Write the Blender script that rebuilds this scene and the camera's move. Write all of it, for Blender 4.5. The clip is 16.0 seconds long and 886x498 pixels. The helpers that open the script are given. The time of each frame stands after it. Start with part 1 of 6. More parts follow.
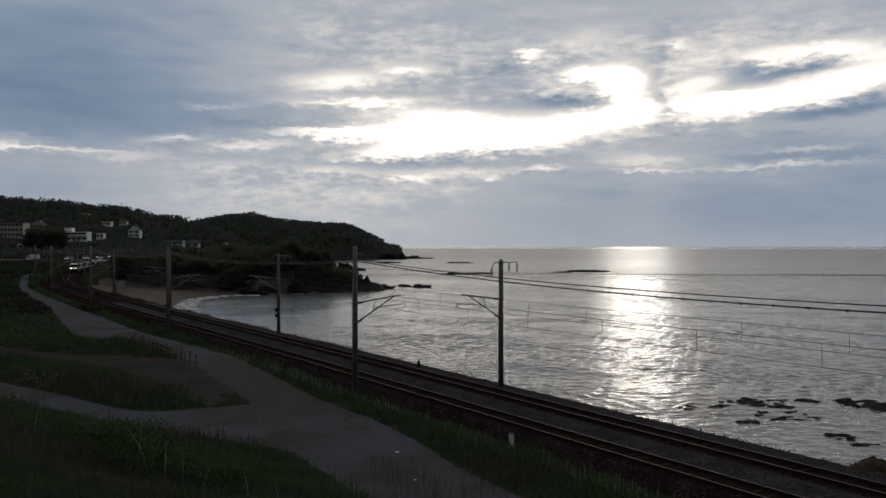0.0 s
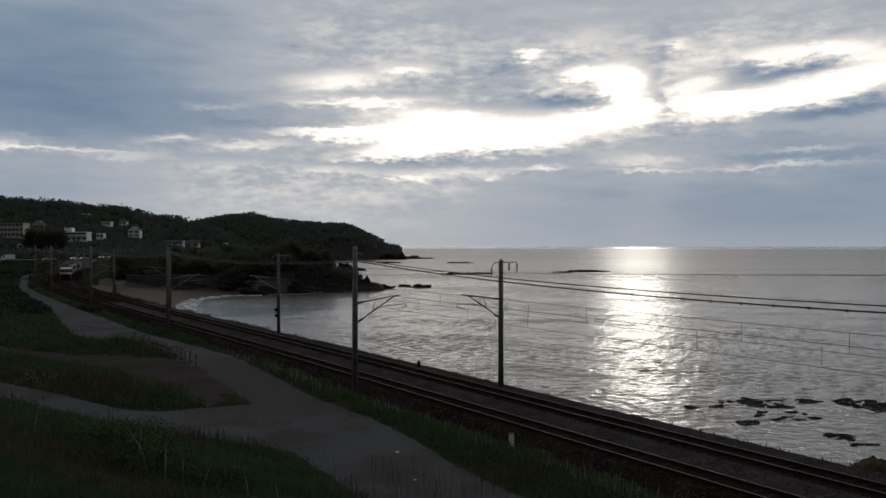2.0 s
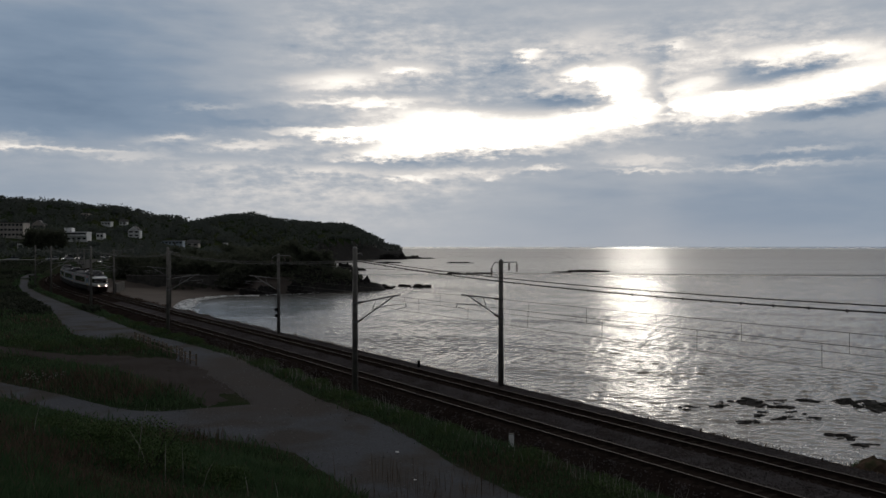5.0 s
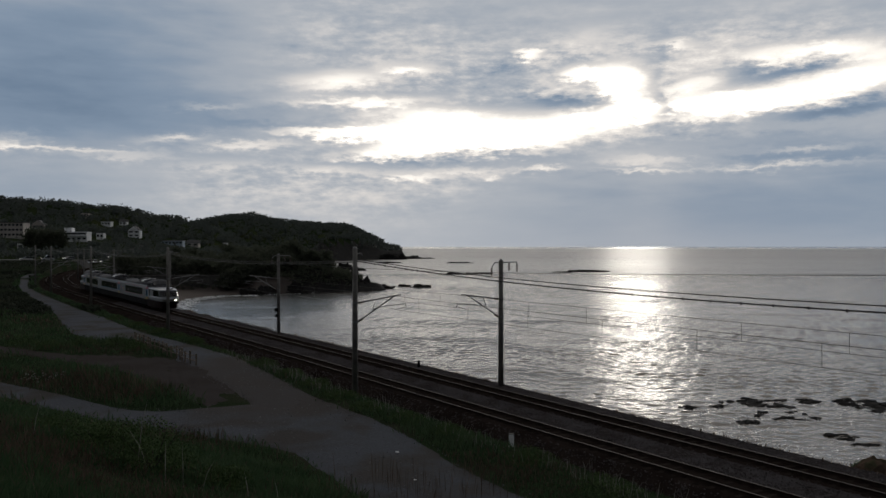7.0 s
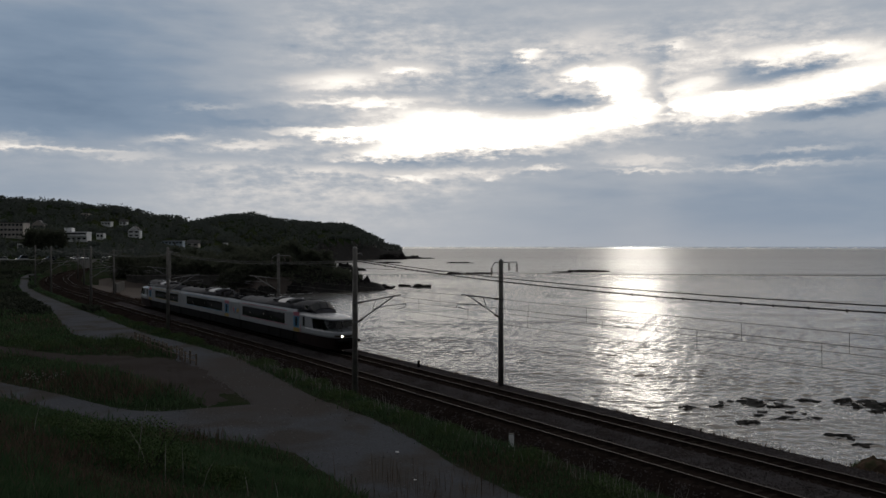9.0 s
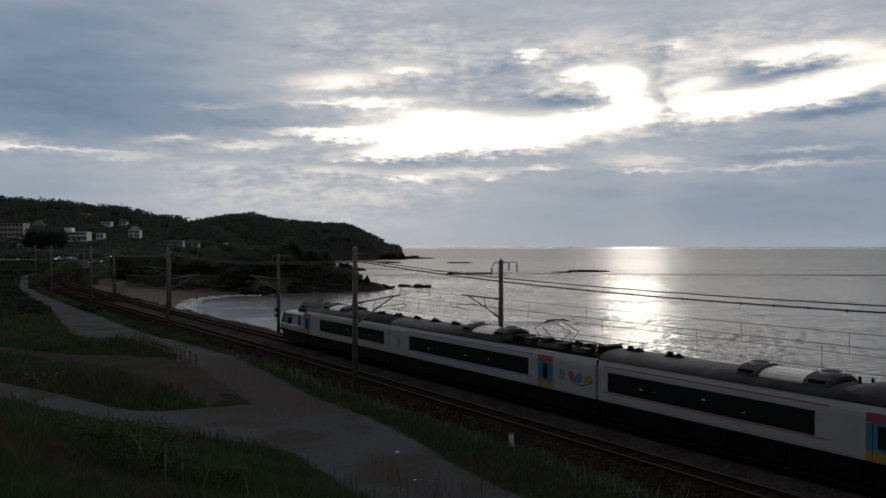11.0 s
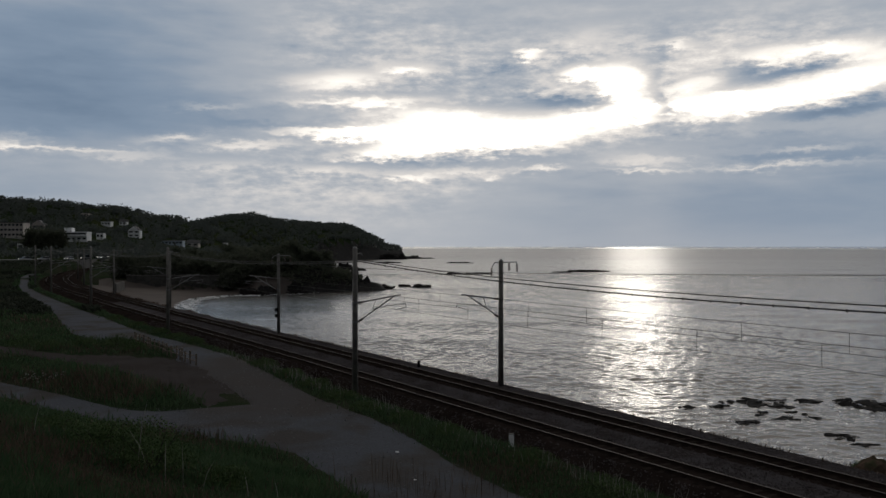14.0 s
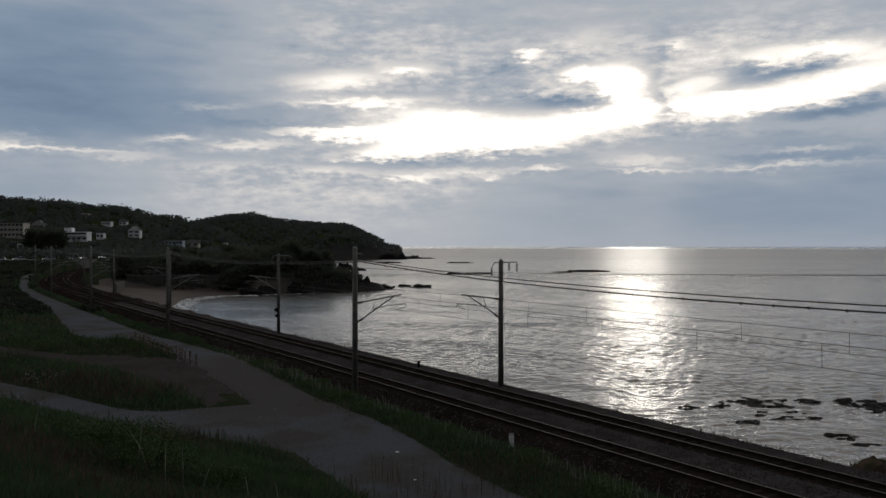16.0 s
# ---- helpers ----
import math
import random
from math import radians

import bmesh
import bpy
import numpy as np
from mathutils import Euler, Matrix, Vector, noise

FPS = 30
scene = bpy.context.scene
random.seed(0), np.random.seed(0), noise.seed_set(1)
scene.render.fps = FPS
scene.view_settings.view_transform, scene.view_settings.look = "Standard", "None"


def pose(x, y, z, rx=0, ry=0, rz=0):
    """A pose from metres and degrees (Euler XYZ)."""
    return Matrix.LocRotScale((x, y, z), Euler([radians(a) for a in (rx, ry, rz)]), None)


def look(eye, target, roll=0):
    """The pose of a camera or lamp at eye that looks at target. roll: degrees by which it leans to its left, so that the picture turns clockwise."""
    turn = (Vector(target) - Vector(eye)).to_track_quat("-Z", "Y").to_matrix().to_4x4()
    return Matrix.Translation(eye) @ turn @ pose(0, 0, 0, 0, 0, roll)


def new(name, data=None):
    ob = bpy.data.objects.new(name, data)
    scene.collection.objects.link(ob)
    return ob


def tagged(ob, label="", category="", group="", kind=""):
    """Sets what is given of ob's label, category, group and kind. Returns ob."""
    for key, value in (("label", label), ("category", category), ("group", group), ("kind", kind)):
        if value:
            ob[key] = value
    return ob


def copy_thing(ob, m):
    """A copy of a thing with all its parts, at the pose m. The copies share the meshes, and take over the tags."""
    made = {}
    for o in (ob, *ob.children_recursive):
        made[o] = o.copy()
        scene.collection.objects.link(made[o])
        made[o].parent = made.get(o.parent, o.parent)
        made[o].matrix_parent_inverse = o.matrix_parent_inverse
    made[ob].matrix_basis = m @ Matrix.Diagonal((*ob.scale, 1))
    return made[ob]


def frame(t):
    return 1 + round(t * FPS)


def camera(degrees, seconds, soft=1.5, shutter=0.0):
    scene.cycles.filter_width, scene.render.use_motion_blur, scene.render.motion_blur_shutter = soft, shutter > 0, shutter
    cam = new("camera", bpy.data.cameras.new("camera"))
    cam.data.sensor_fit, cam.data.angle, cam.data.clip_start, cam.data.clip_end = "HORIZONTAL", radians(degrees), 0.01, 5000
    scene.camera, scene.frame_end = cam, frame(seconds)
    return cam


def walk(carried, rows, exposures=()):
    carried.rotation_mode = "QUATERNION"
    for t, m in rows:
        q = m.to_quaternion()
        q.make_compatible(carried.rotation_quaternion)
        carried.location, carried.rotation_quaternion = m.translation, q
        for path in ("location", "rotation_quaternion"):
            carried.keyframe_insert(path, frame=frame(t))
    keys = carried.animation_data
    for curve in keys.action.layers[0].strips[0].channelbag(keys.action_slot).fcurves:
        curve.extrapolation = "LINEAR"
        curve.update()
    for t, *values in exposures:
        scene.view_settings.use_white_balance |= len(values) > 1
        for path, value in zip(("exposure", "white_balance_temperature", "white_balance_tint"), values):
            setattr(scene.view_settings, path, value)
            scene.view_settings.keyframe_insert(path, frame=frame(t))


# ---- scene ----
cam = camera(58.5, 16.0)
EYE = 9.1
walk(cam, [(0.0, pose(0, 0, EYE, 89.67, 0, 0)), (16.0, pose(0, 0, EYE, 89.67, 0, 0))], [(0.0, 0.06, 6720, 10), (16.0, 0.06, 6720, 10)])

# ---- world and sun ----
SUN_AZ, SUN_EL = 13.9, 10.2          # degrees to the right of +y, degrees up


class Graph:
    """Short hand for building node trees."""

    def __init__(self, tree):
        self.tree = tree

    def node(self, kind):
        return self.tree.nodes.new(kind)

    def put(self, socket, value):
        if isinstance(value, bpy.types.NodeSocket):
            self.tree.links.new(value, socket)
        else:
            socket.default_value = value

    def math(self, op, a, b=0.0, clamp=False):
        n = self.node("ShaderNodeMath")
        n.operation, n.use_clamp = op, clamp
        self.put(n.inputs[0], a)
        self.put(n.inputs[1], b)
        return n.outputs[0]

    def vec(self, x, y, z):
        n = self.node("ShaderNodeCombineXYZ")
        for s, v in zip(n.inputs, (x, y, z)):
            self.put(s, v)
        return n.outputs[0]

    def noise(self, vector, scale, detail=4.0, rough=0.55, distortion=0.0):
        n = self.node("ShaderNodeTexNoise")
        self.put(n.inputs["Vector"], vector)
        self.put(n.inputs["Scale"], scale)
        self.put(n.inputs["Detail"], detail)
        self.put(n.inputs["Roughness"], rough)
        self.put(n.inputs["Distortion"], distortion)
        return n.outputs["Fac"]

    def span(self, v, a, b, c=0.0, d=1.0):
        n = self.node("ShaderNodeMapRange")
        n.interpolation_type = "SMOOTHSTEP"
        for s, x in zip(n.inputs, (v, a, b, c, d)):
            self.put(s, x)
        return n.outputs[0]

    def mix(self, fac, a, b, mode="MIX"):
        n = self.node("ShaderNodeMix")
        n.data_type, n.blend_type = "RGBA", mode
        self.put(n.inputs[0], fac)
        self.put(n.inputs[6], a if isinstance(a, bpy.types.NodeSocket) else (*a, 1))
        self.put(n.inputs[7], b if isinstance(b, bpy.types.NodeSocket) else (*b, 1))
        return n.outputs[2]


def make_sky():
    world = bpy.data.worlds.new("evening_sky")
    scene.world = world
    world.use_nodes = True
    g = Graph(world.node_tree)
    world.node_tree.nodes.clear()
    d = g.node("ShaderNodeTexCoord").outputs["Generated"]
    sep = g.node("ShaderNodeSeparateXYZ")
    g.put(sep.inputs[0], d)
    x, y, z = sep.outputs
    flat = g.math("SQRT", g.math("ADD", g.math("MULTIPLY", x, x), g.math("MULTIPLY", y, y)))
    az = g.math("MULTIPLY", g.math("ARCTAN2", x, y), 57.2958)
    el = g.math("MULTIPLY", g.math("ARCTAN2", z, flat), 57.2958)

    def field(sa, se, seed, detail, rough, distort=0.0):
        """Cloud noise about zero, sa and se cycles for each degree across and up."""
        return g.math("SUBTRACT", g.noise(g.vec(g.math("MULTIPLY", az, sa), g.math("MULTIPLY", el, se), seed), 1.0, detail, rough, distort), 0.5)

    def total(items):
        out = items[0]
        for i in items[1:]:
            out = g.math("ADD", out, i)
        return out

    broad = field(0.10, 0.34, 0.0, 3.0, 0.5)
    billow = field(0.30, 0.85, 3.7, 5.0, 0.58)
    crumb = field(0.95, 2.4, 8.2, 5.0, 0.62)
    fibre = field(0.17, 0.95, 5.5, 4.0, 0.5, 0.3)
    thread = field(0.5, 3.2, 2.1, 4.0, 0.55, 0.3)
    wa = total([az, g.math("MULTIPLY", broad, 3.0), g.math("MULTIPLY", billow, 2.6), g.math("MULTIPLY", crumb, 1.8)])
    we = total([el, g.math("MULTIPLY", billow, 1.35), g.math("MULTIPLY", crumb, 1.1), g.math("MULTIPLY", thread, 0.35)])

    def lobe(a0, e0, sa, se, slope, amount, warped=True, crisp=False):
        a = g.math("SUBTRACT", wa if warped else az, a0)
        e = g.math("SUBTRACT", we if warped else el, e0)
        if slope:
            e = g.math("SUBTRACT", e, g.math("MULTIPLY", a, slope))
        p = g.math("DIVIDE", a, sa)
        q = g.math("DIVIDE", e, se)
        r = g.math("ADD", g.math("MULTIPLY", p, p), g.math("MULTIPLY", q, q))
        if crisp:
            r = g.math("POWER", g.math("MULTIPLY", r, 0.8), 1.8)
        return g.math("MULTIPLY", g.math("EXPONENT", g.math("MULTIPLY", r, -1.0)), amount)

    base = g.math("ADD", 0.50, total([lobe(*r, False) for r in SKY_BASE]))
    shapes = total([lobe(*r, True, True) for r in SKY_GAPS] + [lobe(*r) for r in SKY_STREAKS + SKY_LOW + SKY_BARS])
    # soft wide ripples in the grey deck, crumbly broken cloud round the bright part, calm haze near the horizon
    calm = g.span(el, 0.6, 5.5, 0.25, 1.0)
    lit = g.span(base, 0.48, 0.66)
    ripple = total([g.math("MULTIPLY", broad, 0.24), g.math("MULTIPLY", fibre, 0.20), g.math("MULTIPLY", billow, 0.11)])
    broken = total([g.math("MULTIPLY", crumb, 0.50), g.math("MULTIPLY", billow, 0.42), g.math("MULTIPLY", thread, 0.20)])
    tone = total([base, shapes, g.math("MULTIPLY", ripple, calm), g.math("MULTIPLY", broken, g.math("MULTIPLY", lit, calm))])
    # thick cloud is blue-grey, thinner cloud lilac-grey, its edges cream, the gaps white
    deck = g.mix(g.span(tone, 0.02, 0.32), (0.098, 0.158, 0.25), (0.200, 0.270, 0.37))
    deck = g.mix(g.span(tone, 0.26, 0.56), deck, (0.367, 0.408, 0.468))
    deck = g.mix(g.span(tone, 0.50, 0.80), deck, (0.64, 0.63, 0.63))
    deck = g.mix(g.span(tone, 0.74, 0.98), deck, (0.93, 0.90, 0.86))
    deck = g.mix(g.math("POWER", g.span(tone, 0.90, 1.40), 1.6), deck, (3.0, 2.8, 2.5))
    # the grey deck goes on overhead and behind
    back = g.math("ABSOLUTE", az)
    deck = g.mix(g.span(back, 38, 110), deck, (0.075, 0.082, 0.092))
    # unseen brighter band above the view, added to light up the sea
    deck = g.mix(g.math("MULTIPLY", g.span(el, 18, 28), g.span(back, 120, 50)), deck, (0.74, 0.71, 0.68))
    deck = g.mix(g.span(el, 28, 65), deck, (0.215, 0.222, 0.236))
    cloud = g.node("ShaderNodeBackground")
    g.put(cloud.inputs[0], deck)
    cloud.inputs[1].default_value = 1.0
    air = g.node("ShaderNodeTexSky")
    air.sky_type, air.sun_disc = "NISHITA", False
    air.sun_elevation, air.sun_rotation = radians(SUN_EL), radians(SUN_AZ)
    clear = g.node("ShaderNodeBackground")
    g.put(clear.inputs[0], air.outputs[0])
    clear.inputs[1].default_value = 0.0003
    both = g.node("ShaderNodeAddShader")
    g.put(both.inputs[0], cloud.outputs[0])
    g.put(both.inputs[1], clear.outputs[0])
    out = g.node("ShaderNodeOutputWorld")
    g.put(out.inputs[0], both.outputs[0])


# rows: azimuth, elevation, half width, half height, slope, how much lighter or darker
SKY_BASE = [
    (-25.4, 9.44, 11.6, 3.41, 0.08, -0.29), (-14.2, 9.35, 7.6, 1.73, 0.09, -0.1), (-25.3, 14.21, 11.3, 2.77, 0.11, -0.19), (-9.1, 3.95, 13.0, 2.49, 0.01, 0.17), (-27.3, 3.92, 7.7, 1.45, 0.04, -0.1),
    (-9.1, 14.72, 11.8, 4.14, 0.04, 0.09), (23.7, 3.1, 16.3, 3.73, -0.02, -0.17), (7.2, 9.76, 16.8, 3.93, -0.02, 0.23), (-3.4, 0.53, 10.5, 1.63, 0.0, 0.06), (14.3, 3.28, 2.3, 3.55, -0.01, 0.06),
    (20.2, 12.93, 9.3, 2.18, 0.02, 0.13), (8.8, 1.33, 7.9, 2.42, -0.0, -0.03),
]
SKY_GAPS = [
    (0.7, 7.84, 6.1, 1.2, -0.0, 0.72), (5.9, 7.88, 6.0, 0.88, 0.06, 0.5), (12.1, 9.11, 3.7, 0.58, 0.02, 0.6), (10.2, 12.01, 1.6, 0.46, 0.06, 0.5), (12.7, 11.52, 1.6, 0.99, -0.04, 0.5),
    (13.5, 10.15, 1.6, 0.92, -0.24, 0.4), (-7.9, 7.93, 3.8, 0.36, 0.02, 0.5), (-3.8, 6.54, 2.8, 0.52, 0.04, 0.5), (19.1, 9.38, 3.3, 0.71, -0.04, 0.65), (23.7, 9.93, 4.8, 0.76, 0.06, 0.65),
    (28.0, 11.22, 2.9, 1.04, 0.06, 0.5), (23.7, 12.37, 3.3, 0.57, 0.01, 0.38), (17.8, 10.8, 1.7, 0.49, 0.19, 0.35), (27.1, 12.64, 2.4, 0.45, 0.05, 0.25), (5.9, 13.37, 1.0, 0.35, -0.02, 0.5),
]
SKY_STREAKS = [
    (-5.9, 10.14, 5.6, 0.35, 0.02, 0.5), (-7.5, 11.63, 4.2, 0.58, 0.07, 0.36), (-2.5, 12.49, 1.3, 0.31, 0.01, 0.4), (9.6, 14.13, 2.4, 0.98, 0.15, 0.2), (16.2, 13.59, 1.2, 0.3, -0.07, 0.35),
    (-28.4, 6.55, 1.6, 0.46, 0.06, 0.32), (-25.7, 6.27, 4.6, 0.22, -0.0, 0.38), (-21.9, 5.86, 4.2, 0.3, 0.01, 0.2), (-18.7, 7.28, 1.9, 0.27, 0.09, 0.42), (-14.2, 6.9, 3.5, 0.31, 0.03, 0.34),
    (-16.1, 9.46, 2.3, 0.23, 0.05, 0.2), (-9.1, 10.89, 2.4, 0.27, 0.13, 0.2), (-1.8, 9.31, 4.5, 0.52, 0.01, 0.32),
]
SKY_LOW = [
    (-2.2, 4.89, 2.4, 0.24, 0.0, 0.34), (2.1, 5.3, 2.9, 0.28, -0.0, 0.22), (6.8, 5.3, 1.5, 0.2, -0.01, 0.36), (3.5, 4.8, 0.6, 0.2, -0.01, 0.3), (14.6, 5.91, 3.4, 0.35, -0.03, 0.25),
    (14.3, 5.26, 3.1, 0.16, -0.02, 0.3), (22.7, 5.19, 3.8, 0.19, 0.01, 0.3), (24.8, 6.32, 2.0, 0.15, 0.0, 0.2), (-8.7, 5.24, 2.4, 0.28, 0.01, 0.18), (-16.5, 5.51, 3.4, 0.27, 0.03, 0.1),
    (17.7, 8.47, 3.0, 0.23, -0.03, 0.25),
]
SKY_BARS = [
    (4.7, 10.08, 6.9, 0.59, -0.01, -0.22), (8.8, 10.11, 3.6, 0.55, -0.12, -0.3), (0.7, 11.33, 5.7, 0.71, 0.07, -0.17), (4.7, 12.35, 4.9, 0.5, 0.08, -0.13), (15.2, 12.53, 0.8, 1.88, -0.06, -0.12),
    (15.6, 9.48, 0.5, 0.84, -0.05, -0.34), (21.1, 11.4, 2.0, 0.62, 0.03, -0.2), (24.7, 11.28, 3.2, 0.29, 0.05, -0.32), (26.4, 8.75, 4.3, 0.54, 0.06, -0.38), (18.4, 7.14, 12.0, 0.53, -0.04, -0.11),
    (-2.6, 5.82, 5.3, 0.28, 0.0, -0.22), (23.7, 5.89, 5.8, 0.33, -0.01, -0.12), (3.1, 6.22, 6.1, 0.24, -0.01, -0.12), (-5.9, 7.08, 2.8, 0.32, 0.01, -0.1), (-12.6, 8.36, 4.3, 0.35, 0.03, -0.1),
]
make_sky()

sun_data = bpy.data.lights.new("sun", "SUN")
sun_data.energy, sun_data.angle, sun_data.color = 0.05, radians(3.8), (1.0, 0.95, 0.86)
sun_lamp = new("sun", sun_data)
sun_lamp.matrix_world = look((0, 0, 60), (-100 * math.sin(radians(SUN_AZ)), -100 * math.cos(radians(SUN_AZ)), 60 - 100 * math.tan(radians(SUN_EL))))


# ---- materials ----
def material(name, base, rough=0.8, metal=0.0, spots=None, scale=3.0, fine=40.0, vary=0.25, bump=0.3, depth=0.02,
             island=0.0, glow=0.0, glow_colour=(1, 1, 1), spec=0.5, coords="Object"):
    """A worn surface: two scales of tone, fine relief, an optional second colour in patches."""
    m = bpy.data.materials.new(name)
    m.use_nodes = True
    g = Graph(m.node_tree)
    bsdf = m.node_tree.nodes["Principled BSDF"]
    co = g.node("ShaderNodeTexCoord").outputs[coords]
    big = g.noise(co, scale, 4.0, 0.6, 0.3)
    small = g.noise(co, fine, 3.0, 0.6)
    colour = g.mix(g.span(big, 0.42, 0.62), base, spots or [c * (1 - vary) for c in base])
    tone = g.math("ADD", 1.0 - vary, g.math("MULTIPLY", small, 2 * vary))
    if island:
        rnd = g.node("ShaderNodeObjectInfo").outputs["Random"]
        tone = g.math("MULTIPLY", tone, g.math("ADD", 1 - island, g.math("MULTIPLY", rnd, 2 * island)))
    colour = g.mix(1.0, colour, g.vec(tone, tone, tone), "MULTIPLY")
    g.put(bsdf.inputs["Base Color"], colour)
    g.put(bsdf.inputs["Roughness"], g.math("ADD", rough - 0.08, g.math("MULTIPLY", small, 0.16), True))
    bsdf.inputs["Metallic"].default_value = metal
    bsdf.inputs["Specular IOR Level"].default_value = spec
    if glow:
        bsdf.inputs["Emission Color"].default_value = (*glow_colour, 1)
        bsdf.inputs["Emission Strength"].default_value = glow
    if bump:
        b = g.node("ShaderNodeBump")
        b.inputs["Strength"].default_value, b.inputs["Distance"].default_value = bump, depth
        g.put(b.inputs["Height"], small)
        g.put(bsdf.inputs["Normal"], b.outputs[0])
    return m


def sea_material():
    m = bpy.data.materials.new("sea_water")
    m.use_nodes = True
    g = Graph(m.node_tree)
    bsdf = m.node_tree.nodes["Principled BSDF"]
    co = g.node("ShaderNodeTexCoord").outputs["Object"]
    stretch = g.node("ShaderNodeMapping")
    g.put(stretch.inputs["Vector"], co)
    stretch.inputs["Rotation"].default_value = (0, 0, radians(-8))
    stretch.inputs["Scale"].default_value = (0.7, 1.0, 1.0)
    v = stretch.outputs[0]
    split = g.node("ShaderNodeSeparateXYZ")
    g.put(split.inputs[0], co)
    px, py = split.outputs[0], split.outputs[1]
    reach = g.math("SQRT", g.math("ADD", g.math("MULTIPLY", px, px), g.math("MULTIPLY", py, py)))
    # crests run across the wind: short ripples near, longer waves further out
    long = g.node("ShaderNodeMapping")
    g.put(long.inputs["Vector"], co)
    long.inputs["Rotation"].default_value = (0, 0, radians(-4))
    long.inputs["Scale"].default_value = (0.5, 1.0, 1.0)
    lv = long.outputs[0]
    swell = g.math("MULTIPLY", g.noise(v, 0.05, 3.0, 0.5, 0.4), 1.7)
    chop = g.math("MULTIPLY", g.noise(v, 0.46, 2.0, 0.55, 0.5), g.math("MULTIPLY", g.span(reach, 290, 370, 0.12, 1.0), g.span(reach, 250, 900, 0.38, 0.13)))
    wave = g.math("MULTIPLY", g.noise(lv, 1.75, 2.0, 0.55, 0.3), g.span(reach, 120, 380, 0.06, 0.10))
    ripple = g.math("MULTIPLY", g.noise(v, 4.4, 2.0, 0.6, 0.3), g.span(reach, 45, 170, 0.02, 0.0))
    # sets of waves: groups of crests some metres, then tens of metres, from front to back
    sets = g.node("ShaderNodeMapping")
    g.put(sets.inputs["Vector"], co)
    sets.inputs["Rotation"].default_value = (0, 0, radians(5))
    sets.inputs["Scale"].default_value = (1.0, 0.38, 1.0)
    near_sets = g.math("MULTIPLY", g.noise(sets.outputs[0], 0.30, 2.0, 0.55, 0.3), g.math("MULTIPLY", g.span(reach, 280, 370, 0.0, 0.75), g.span(reach, 420, 800, 1.0, 0.0)))
    far_sets = g.math("MULTIPLY", g.noise(sets.outputs[0], 0.085, 3.0, 0.6, 0.3), g.math("MULTIPLY", g.span(reach, 260, 520, 0.0, 2.2), g.span(reach, 1800, 3200, 1.0, 0.0)))
    height = g.math("ADD", g.math("ADD", g.math("ADD", swell, chop), g.math("ADD", near_sets, far_sets)), g.math("ADD", wave, ripple))
    b = g.node("ShaderNodeBump")
    b.inputs["Distance"].default_value = 1.0
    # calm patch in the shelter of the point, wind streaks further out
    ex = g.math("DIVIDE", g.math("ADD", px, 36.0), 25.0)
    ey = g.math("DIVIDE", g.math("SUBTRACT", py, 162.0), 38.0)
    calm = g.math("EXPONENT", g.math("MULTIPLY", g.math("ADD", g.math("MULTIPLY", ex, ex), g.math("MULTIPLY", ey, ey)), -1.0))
    lx = g.math("DIVIDE", g.math("ADD", px, 60.0), 55.0)
    ly = g.math("DIVIDE", g.math("SUBTRACT", py, 330.0), 230.0)
    lee = g.math("EXPONENT", g.math("MULTIPLY", g.math("ADD", g.math("MULTIPLY", lx, lx), g.math("MULTIPLY", ly, ly)), -1.0))
    streak = g.node("ShaderNodeMapping")
    g.put(streak.inputs["Vector"], co)
    streak.inputs["Scale"].default_value = (0.22, 1.0, 1.0)
    sv = streak.outputs[0]
    gusts = g.span(g.noise(sv, 0.02, 4.0, 0.6, 0.5), 0.36, 0.64, 0.72, 1.28)
    bands = g.span(g.noise(sv, 0.0035, 5.0, 0.65, 0.5), 0.36, 0.64, 0.60, 1.40)
    power = g.math("MULTIPLY", g.math("MULTIPLY", g.math("SUBTRACT", 1.0, g.math("MULTIPLY", calm, 0.45)), g.math("SUBTRACT", 1.0, g.math("MULTIPLY", lee, 0.45))), g.math("MULTIPLY", gusts, bands))
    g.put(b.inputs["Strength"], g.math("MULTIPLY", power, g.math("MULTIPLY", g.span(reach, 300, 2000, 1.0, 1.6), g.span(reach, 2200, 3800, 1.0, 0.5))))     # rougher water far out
    g.put(b.inputs["Height"], height)
    g.put(bsdf.inputs["Normal"], b.outputs[0])
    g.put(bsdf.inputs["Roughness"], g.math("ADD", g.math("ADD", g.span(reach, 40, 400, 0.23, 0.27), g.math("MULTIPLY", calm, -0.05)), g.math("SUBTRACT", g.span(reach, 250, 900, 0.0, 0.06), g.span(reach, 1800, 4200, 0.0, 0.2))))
    g.put(bsdf.inputs["Base Color"], g.mix(calm, (0.066, 0.056, 0.046), (0.17, 0.205, 0.235)))     # paler colour painted into the bay for the sky it should mirror
    bsdf.inputs["IOR"].default_value = 1.38
    return m


GRASS = material("rough_grass", (0.022, 0.034, 0.018), 0.95, spots=(0.037, 0.039, 0.027), scale=0.12, fine=9.0, vary=0.45, bump=0.8, depth=0.15, spec=0.0)
GRAVEL = material("grey_gravel", (0.062, 0.068, 0.081), 0.95, spots=(0.047, 0.044, 0.043), scale=0.22, fine=9.0, vary=0.6, bump=0.7, depth=0.04, spec=0.06)


